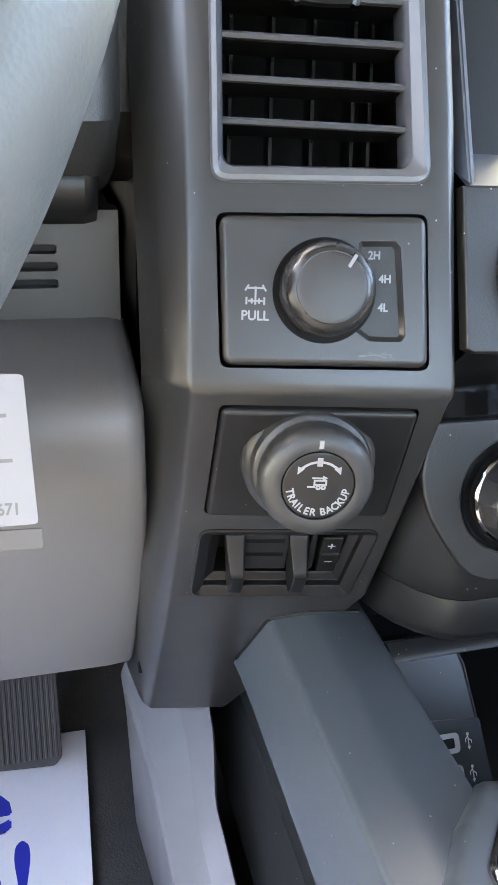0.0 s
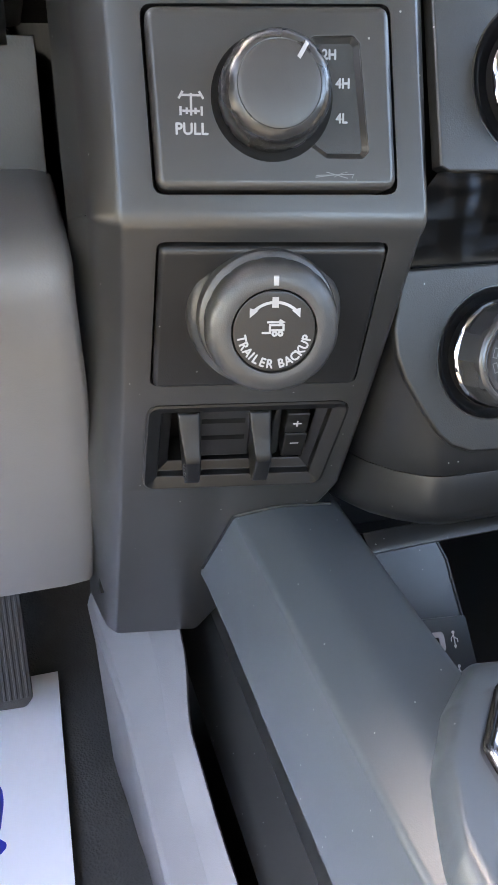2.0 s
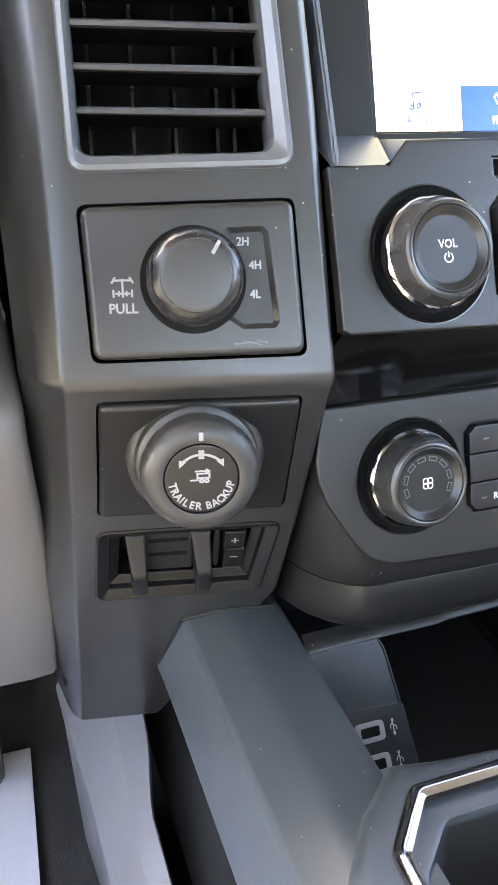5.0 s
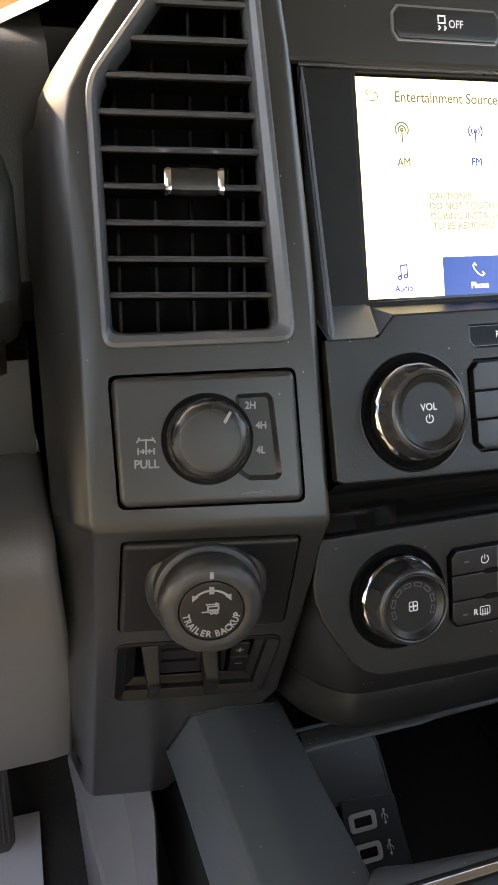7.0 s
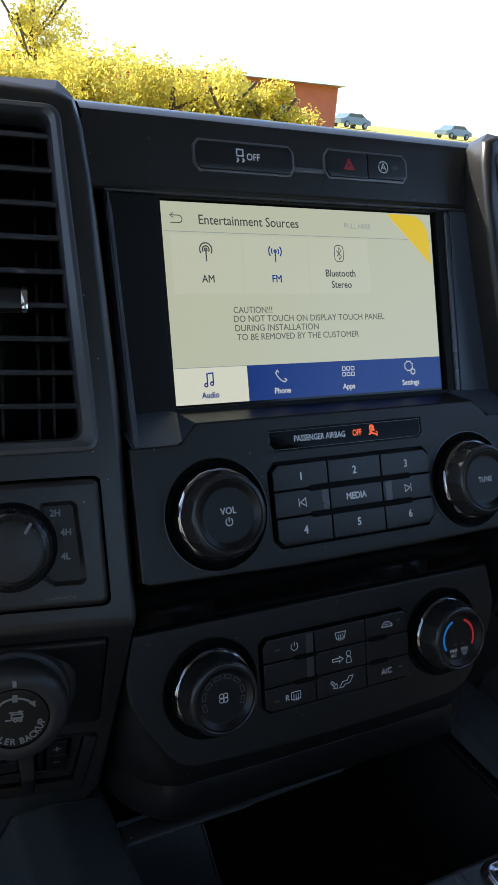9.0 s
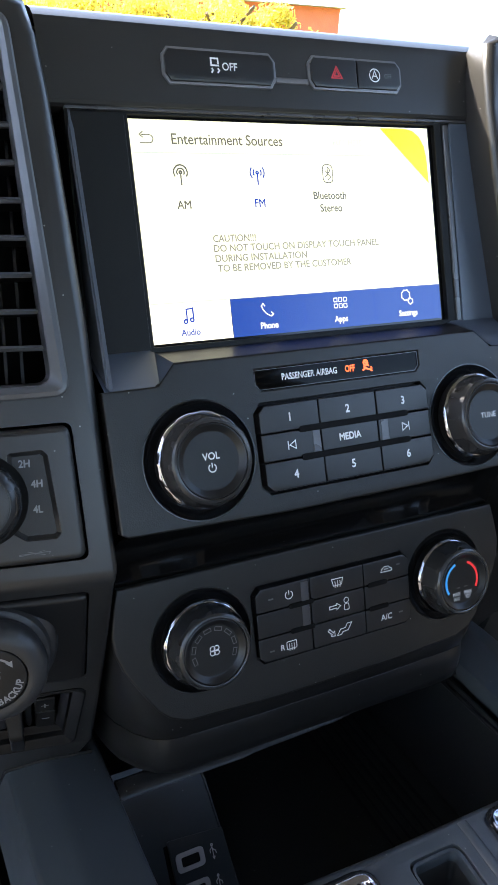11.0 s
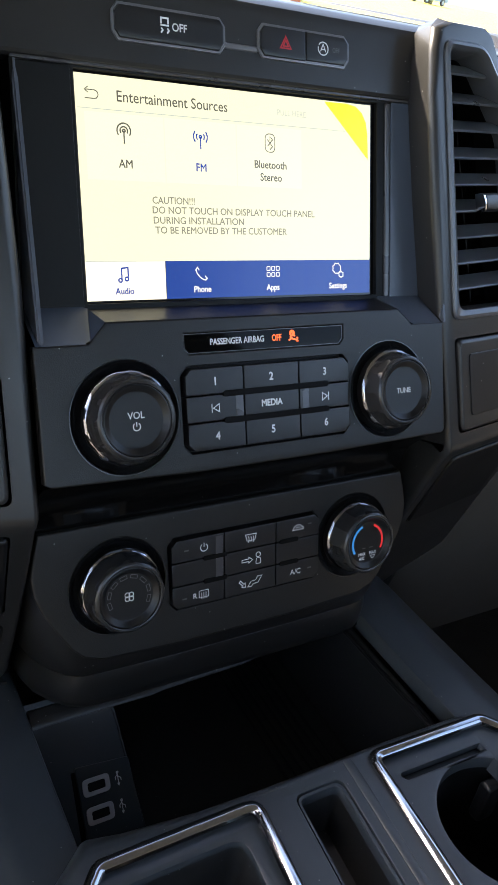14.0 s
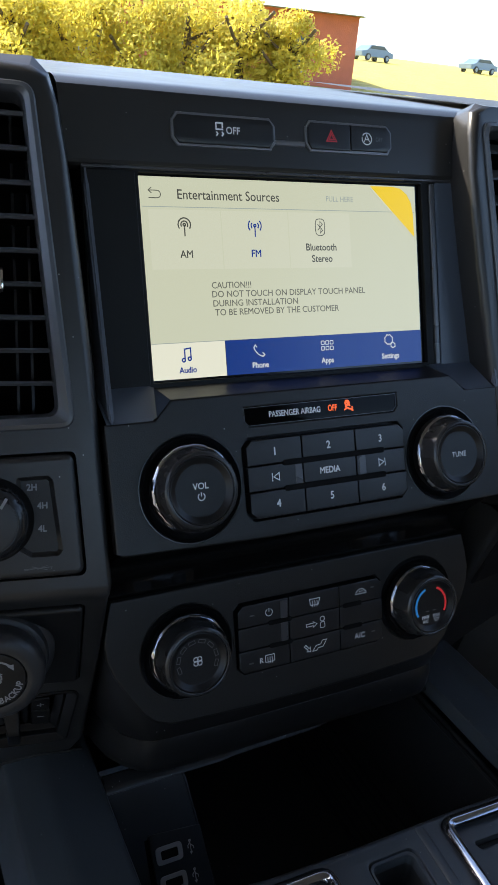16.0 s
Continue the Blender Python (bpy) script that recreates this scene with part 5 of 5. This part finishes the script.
def steering_wheel():
    m = Matrix.Translation((-0.4525, -0.20, 0.845)) @ pose(0, 0, 0, 66)
    e = thing("steering_wheel", m, "grey leather steering wheel ahead of the driver's seat", "steering wheel")
    part("rim", sweep([(172 * math.cos(2 * math.pi * k / 160), 172 * math.sin(2 * math.pi * k / 160), 0) for k in range(160)], 15, 28, closed=True), WHEEL, e)
    part("hub", lathe([(62, -40), (66, -20), (60, -4), (40, 2), (20, 3)], 48), DARK, e)
    for a in (0, 180, 270):
        c, s = math.cos(radians(a)), math.sin(radians(a))
        part("spoke", sweep([(55 * c, 55 * s, -16), (110 * c, 110 * s, -12), (166 * c, 166 * s, -2)], 13, 10, flat=0.5), DARK, e)
    # out of view, made wide to block bright reflections on the vent column
    part("blocking_shroud", lathe([(98, -250), (96, -120), (88, -70), (60, -44), (44, -38)], 40), DARK, e)
    return e


steering_wheel()


def hang_tag():
    e = thing("paper_tag", fr((-0.2905, -0.075, 0.655), 8, -4), "white card tag hanging below the steering column", "paper tag")
    c = part("card", plate(rnd([(-95, -32), (1.4, -29), (-0.6, 27), (-94, 30)], 1.5, 2), -0.5, 0, 0.1, 1, back=True), TAG, e)
    part("tag_number", letters("671", 4.6, -8.6, -22.5, 0, 0.85, bold=0.02), INK_GREY, c)
    part("tag_bars", ribbon([[(-20, 12), (-7, 12.6)], [(-24, -4.5), (-6, -4)], [(-26, -8), (-12, -8)]], 1.4, 0), INK_GREY, c)
    part("sleeve_edge", box((-90, -39, -0.6), (2.4, -31, -0.1), 0), VENT, e, "clear grey sleeve edge")
    return e


hang_tag()


def floor_parts():
    bm = loft([[(x, y, z) for y, z in ((-1700, 100), (150, 100), (300, 104), (360, 120), (440, 200), (520, 420), (540, 560))] for x in (-900, -600, -240, -205, 205, 900)], closed=False)
    structure("floor", bm, CARPET, "charcoal carpet on the cab floor and toe board", "floor", sharp=60)
    f = Matrix.Translation((0, 0, 0.110))
    e = thing("paper_floor_mat", f, "white paper floor mat printed with blue words", "paper mat")
    o = [(-720, -260), (-284, -260), (-270, 60), (-259, 305), (-720, 312)]
    sh = part("sheet", plate(o, -0.4, 0.6, 0.2, 1), PAPER, e)
    part("blue_letters", letters("e", 66, -334, 229, 0.6, 1.0, "RIGHT", bold=0.2), INK_BLUE, sh)
    part("blue_letters", letters("a!", 66, -314, 150, 0.6, 1.0, "RIGHT", bold=0.2), INK_BLUE, sh)
    # tunnel side trim
    t = thing("tunnel_trim", FLAT, "light grey grained trim along the transmission tunnel", "tunnel trim")
    keys = ((190, -194, 352, -230, 300), (110, -176, 338, -223, 292), (80, -178, 334, -220, 290), (20, -188, 322, -217, 276), (-40, -186, 308, -215, 264), (-120, -183, 300, -213, 252), (-470, -186, 290, -216, 240))
    rows = []
    for i in range(len(keys) - 1):
        p1, p2 = keys[i], keys[i + 1]
        for k in range(5 if i < len(keys) - 2 else 6):
            u = k / 5
            w = 3 * u * u - 2 * u ** 3
            y = p1[0] + (p2[0] - p1[0]) * u
            xr, zr, xl, zl = (a + (b - a) * (0.5 * u + 0.5 * w) for a, b in zip(p1[1:], p2[1:]))
            dx, dz = xr - xl, zr - zl
            rows.append([(xr + 1.5, y, zr - 45), (xr + 1.5, y, zr - 3), (xr, y, zr), (xl + dx * 0.56, y, zl + dz * 0.56 + 8), (xl + 1, y, zl + 3), (xl, y, zl), (xl - 2, y, zl - 8), (xl + 2, y, zl - 50), (xl + 10, y, 95)])
    part("cover", loft(rows, closed=False), LIGHT_TRIM, t, sharp=14)
    # pedal
    p = thing("accelerator_pedal", fr((-0.318, 0.262, 0.205), 28), "black ribbed rubber pedal over the paper mat", "pedal")
    part("pad", plate(rnd([(-38, -62), (26, -66), (33, -58), (33, 70), (-38, 70)], 7, 4), -10, 0, 2, 2), RUBBER, p)
    for k in range(13):
        part("rib", box((-33 + k * 5, -56, 0), (-30.4 + k * 5, 66, 2.4), 0.6), RUBBER, p)
    part("arm", sweep([(0, 60, -10), (0, 140, -30), (0, 260, -10)], 9, 8), DARK, p)


floor_parts()


# ---- passenger side and the cab's shell ----
def shell():
    dash = thing("passenger_dashboard", FLAT, "dark grained dashboard in front of the passenger", "dashboard")
    prof = [(60, 560), (20, 600), (10, 700), (-6, 745), (4, 800), (50, 880), (110, 896), (420, 905)]
    part("shell", loft([[(x, y + d, z) for y, z in prof] for x, d in ((252, 30), (262, 4), (300, 0), (760, 0))], closed=False), LEATHER, dash, sharp=50)
    g = thing("glove_box", FLAT, "grey grained glove box lid below the dashboard", "glove box")
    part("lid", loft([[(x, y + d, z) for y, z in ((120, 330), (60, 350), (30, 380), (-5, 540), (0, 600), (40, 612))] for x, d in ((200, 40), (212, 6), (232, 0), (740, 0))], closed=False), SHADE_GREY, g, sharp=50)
    part("catch", box((430, -22, 560), (520, -4, 585), 4), DARK, g)
    cowl = loft([[(x, y, z) for y, z in ((60, 560), (552, 556), (562, 700), (560, 900))] for x in (-900, 900)], closed=False)
    structure("firewall", cowl, DARK, "dark panel closing the dashboard front", "wall")
    top = loft([[(x, y, z - low) for y, z in ((60, 884), (140, 892), (430, 900), (600, 894))] for x, low in ((-900, 32), (-262, 28), (-215, 6), (-150, 0), (260, 0), (900, 0))], closed=False)
    structure("dash_top", top, PLASTIC, "charcoal grained dashboard top under the windshield", "dashboard top")
    # unseen black boxes added to keep door light out of the hollow dash
    for lo, hi in (((-232, 75, 400), (-128, 500, 865)), ((128, 75, 400), (232, 500, 865)), ((-127, 96, 400), (127, 500, 845)), ((-780, 120, 420), (-240, 500, 700))):
        structure("dash_light_block", box(lo, hi), BLACK, "added black box blocking light behind the dashboard panels", "wall")
    # cab: roof, doors with window openings, rear wall
    r = [(-1700, 1420), (-300, 1440), (120, 1405), (195, 1385)]
    bm = loft([[(x, y, z - abs(x) ** 2 * 4e-5) for y, z in r] for x in (-780, -400, 0, 400, 780)], closed=False)
    structure("headliner", bm, FABRIC, "light grey cloth headliner", "ceiling", kind="structure")
    structure("roof", loft([[(x, y, z + 40 - abs(x) ** 2 * 4e-5) for y, z in r] for x in (-800, -400, 0, 400, 800)], closed=False), DARK, "dark painted cab roof", "roof")
    bm = bmesh.new()
    box((780, -1700, 60), (860, 620, 930), 10, bm)
    box((780, -1700, 930), (850, -1500, 1420), 5, bm)
    box((780, -560, 930), (850, -440, 1420), 5, bm)
    structure("door_2", bm, GREY, "grey cab door with open window space", "door")
    bm = bmesh.new()
    box((-860, -1700, 60), (-780, -1480, 930), 10, bm)
    box((-850, -1700, 930), (-780, -1500, 1420), 5, bm)
    box((-850, -640, 430), (-780, -540, 1420), 5, bm)
    box((-860, -1480, 20), (-780, 470, 510), 10, bm)
    box((-860, 440, 100), (-780, 640, 900), 10, bm)
    structure("door_frame_1", bm, GREY, "grey door frame with both side doors standing open", "door frame")
    for sx in (-1, 1):
        p = loft([[(sx * x0 + dx, y, z + dz) for dx, dz in ((-28, -20), (28, -20), (28, 20), (-28, 20))] for x0, y, z in ((820, 640, 900), (770, 195, 1385))], cap0=True, cap1=True)
        structure("windshield_pillar", p, FABRIC, "grey trimmed windshield pillar", "pillar")
    bm = bmesh.new()
    box((-800, -1780, 60), (800, -1700, 900), 5, bm)
    box((-800, -1780, 1290), (800, -1700, 1440), 5, bm)
    box((-800, -1780, 900), (-700, -1700, 1380), 5, bm)
    box((700, -1780, 900), (800, -1700, 1380), 5, bm)
    structure("wall_rear", bm, GREY, "grey rear cab wall with a window opening", "wall")
    for x in (-460, 460):
        s = thing("front_seat", Matrix.Translation((x / 1000, -0.62, 0.10)), "grey cloth front seat", "seat", "front seats")
        part("cushion", box((-240, -260, 120), (240, 240, 320), 60), SEAT, s)
        part("backrest", loft([[(-230, -250, 250), (230, -250, 250), (220, -300, 500), (180, -380, 860), (-180, -380, 860), (-220, -300, 500)], [(-230, -400, 250), (230, -400, 250), (220, -430, 500), (180, -480, 860), (-180, -480, 860), (-220, -430, 500)]], cap0=True, cap1=True), SEAT, s)
        part("headrest", box((-120, -490, 890), (120, -400, 1060), 30), SEAT, s)
        part("base", box((-200, -240, 0), (200, 200, 130), 10), DARK, s)


shell()


# ---- outside, seen through the windshield ----
def leafy(name, colour):
    m = bpy.data.materials.new(name)
    m.use_nodes = True
    n, l = m.node_tree.nodes, m.node_tree.links
    b = n["Principled BSDF"]
    b.inputs["Roughness"].default_value = 0.7
    rand = n.new("ShaderNodeNewGeometry").outputs["Random Per Island"]
    mix = n.new("ShaderNodeMix")
    mix.data_type = "RGBA"
    mix.inputs["A"].default_value = (*[c * 0.88 for c in colour], 1)
    mix.inputs["B"].default_value = (*[c * 1.1 for c in colour], 1)
    l.new(rand, mix.inputs["Factor"])
    l.new(mix.outputs["Result"], b.inputs["Base Color"])
    thin = n.new("ShaderNodeBsdfTranslucent")
    l.new(mix.outputs["Result"], thin.inputs["Color"])
    both = n.new("ShaderNodeMixShader")
    both.inputs["Fac"].default_value = 0.55
    l.new(b.outputs[0], both.inputs[1])
    l.new(thin.outputs[0], both.inputs[2])
    l.new(both.outputs[0], n["Material Output"].inputs["Surface"])
    return m


LEAF = leafy("yellow green leaves", (0.62, 0.54, 0.09))
BARK = material("brown bark", (0.10, 0.075, 0.05), 0.9, grain=0.8, grain_size=0.02, vary_size=0.3)
GRASS = material("dry lawn", (0.36, 0.31, 0.06), 0.95, grain=0.5, grain_size=0.03, vary=0.4, vary_size=1.5)
BRICK = material("orange red brick", (0.42, 0.13, 0.075), 0.85, grain=0.4, grain_size=0.05, vary=0.2, vary_size=0.5)
ROOF = material("grey metal roof", (0.28, 0.33, 0.36), 0.5, vary_size=0.8)
CAR_BLUE = material("slate blue car paint", (0.10, 0.15, 0.20), 0.3, coat=0.5)
WINDOW = material("dark window glass", (0.03, 0.05, 0.06), 0.1)


ASPHALT = material("pale worn concrete", (0.17, 0.165, 0.155), 0.9, grain=0.5, grain_size=0.02, vary=0.25, vary_size=0.8)


def outside():
    g = loft([[(x, y, z) for y, z in ((-400, -0.9), (8, -0.9), (20, -0.4), (40, 1.6), (80, 4.6), (150, 8.5), (400, 12.0), (2500, 14.0))] for x in (-2500, -300, -60, 0, 60, 300, 2500)], closed=False)
    structure("ground", g, GRASS, "dry yellowish grass and lot rising gently away", "ground", unit=1.0)

    lot = plate([(-70, -70), (70, -70), (70, 9), (-70, 9)], -1.0, -0.88, 0.01, 1)
    structure("parking_lot", lot, ASPHALT, "pale concrete parking lot round the truck", "parking lot", unit=1.0)

    def tree(x, y, z, h, r, seed, name="tree"):
        rng = random.Random(seed)
        e = thing(name, Matrix.Translation((x, y, z)), "tree with sunlit yellow-green leaves", "tree", "trees beyond the windshield")
        part("trunk", loft([[(rr * math.cos(a), rr * math.sin(a), zz) for a in (0, 1.26, 2.5, 3.8, 5.0)] for rr, zz in ((0.22, 0), (0.16, h * 0.4), (0.06, h * 0.85))], cap1=True), BARK, e, unit=1.0)
        for k in range(5):
            a, t = rng.uniform(0, 6.28), rng.uniform(0.35, 0.7)
            part("limb", sweep([(0, 0, h * t), (r * 0.4 * math.cos(a), r * 0.4 * math.sin(a), h * t + h * 0.1), (r * 0.75 * math.cos(a), r * 0.75 * math.sin(a), h * t + h * 0.22)], 0.05, 5), BARK, e, unit=1.0)
        bm = bmesh.new()
        clumps = [(rng.gauss(0, r * 0.42), rng.gauss(0, r * 0.42), h * rng.uniform(0.18, 0.92), rng.uniform(0.25, 0.5) * r) for _ in range(26)]
        for _ in range(8500):
            cx, cy, cz, cr = rng.choice(clumps)
            d = Vector((rng.gauss(0, 1), rng.gauss(0, 1), rng.gauss(0, 1))).normalized() * cr * rng.uniform(0.4, 1)
            c = Vector((cx, cy, cz)) + d
            u = Vector((rng.gauss(0, 1), rng.gauss(0, 1), rng.gauss(0, 1))).normalized()
            w = u.orthogonal().normalized()
            sz = rng.uniform(0.045, 0.09)
            bm.faces.new([bm.verts.new(c + q) for q in (u * sz, w * sz * 0.6, -u * sz, -w * sz * 0.6)])
        part("crown", bm, LEAF, e, unit=1.0)
        return e
    k = 0
    for az, d, h, r in ((10.5, 24, 3.2, 1.7), (14, 25, 3.3, 1.8), (18, 25, 3.5, 1.8), (21.5, 25.5, 3.5, 1.8), (25, 25, 3.4, 1.7), (28.3, 25, 3.2, 1.2), (12.5, 33, 7.0, 1.8)):
        k += 1
        tree(d * math.sin(radians(az)), d * math.cos(radians(az)), -0.3 if d < 30 else 0.6, h, r, k)
    b = thing("brick_building", Matrix.Translation((13.2, 37.5, 0.6)) @ pose(0, 0, 0, 0, 0, -16), "orange brick building with a low grey roof", "building")
    part("wall", box((-16, 0, -1), (9.4, 10, 3.6), 0), BRICK, b, unit=1.0)
    part("roof", loft([[(-16.6, -0.7, 3.6), (9.6, -0.7, 3.6), (9.6, 10.7, 3.6), (-16.6, 10.7, 3.6)], [(-15, 4.6, 4.5), (8.4, 4.6, 4.5), (8.4, 5.4, 4.5), (-15, 5.4, 4.5)]], cap0=True, cap1=True), ROOF, b, unit=1.0)
    for i in range(5):
        w = part("window", box((-13 + i * 4.6, -0.06, 1.2), (-11.4 + i * 4.6, 0.05, 2.6), 0), WINDOW, b, unit=1.0)
        part("window_sill", box((-13.1 + i * 4.6, -0.14, 1.05), (-11.3 + i * 4.6, 0.0, 1.2), 0), ROOF, w, unit=1.0)

    def car(x, y, z, turn, paint, label):
        c = thing("parked_car", Matrix.Translation((x, y, z)) @ pose(0, 0, 0, 0, 0, turn), label, "car", "parked cars")
        side = [(-2.2, 0.35), (-2.25, 0.8), (-1.5, 0.95), (-0.9, 1.42), (0.9, 1.45), (1.6, 0.98), (2.2, 0.85), (2.25, 0.4)]
        part("body", loft([[(x, w * (0.86 if z > 1.1 else 1), z) for x, z in side] for w in (-0.88, 0.88)], cap0=True, cap1=True), paint, c, unit=1.0)
        for w in (-0.8, 0.8):
            part("window", loft([[(x, w * 1.0, z) for x, z in ((-1.25, 1.0), (-0.85, 1.36), (0.85, 1.38), (1.35, 1.0))], [(x, w * 1.06, z) for x, z in ((-1.25, 1.0), (-0.85, 1.36), (0.85, 1.38), (1.35, 1.0))]], cap0=True, cap1=True), WINDOW, c, unit=1.0)
        for wx in (-1.35, 1.35):
            for wy in (-0.86, 0.86):
                wh = part("wheel", lathe([(0.33, -0.1), (0.34, 0.0), (0.33, 0.1)], 24), RUBBER, c, m=Matrix.Translation((wx, wy, 0.33)) @ pose(0, 0, 0, 90), unit=1.0)
                part("rim", lathe([(0.2, -0.12), (0.2, 0.12)], 20), ROOF, wh, unit=1.0)
        return c
    car(49.7, 75, 4.22, 12, CAR_BLUE, "slate blue car parked beyond the building")
    car(64.5, 76, 4.3, 10, CAR_BLUE, "dark blue car parked farther off")


outside()
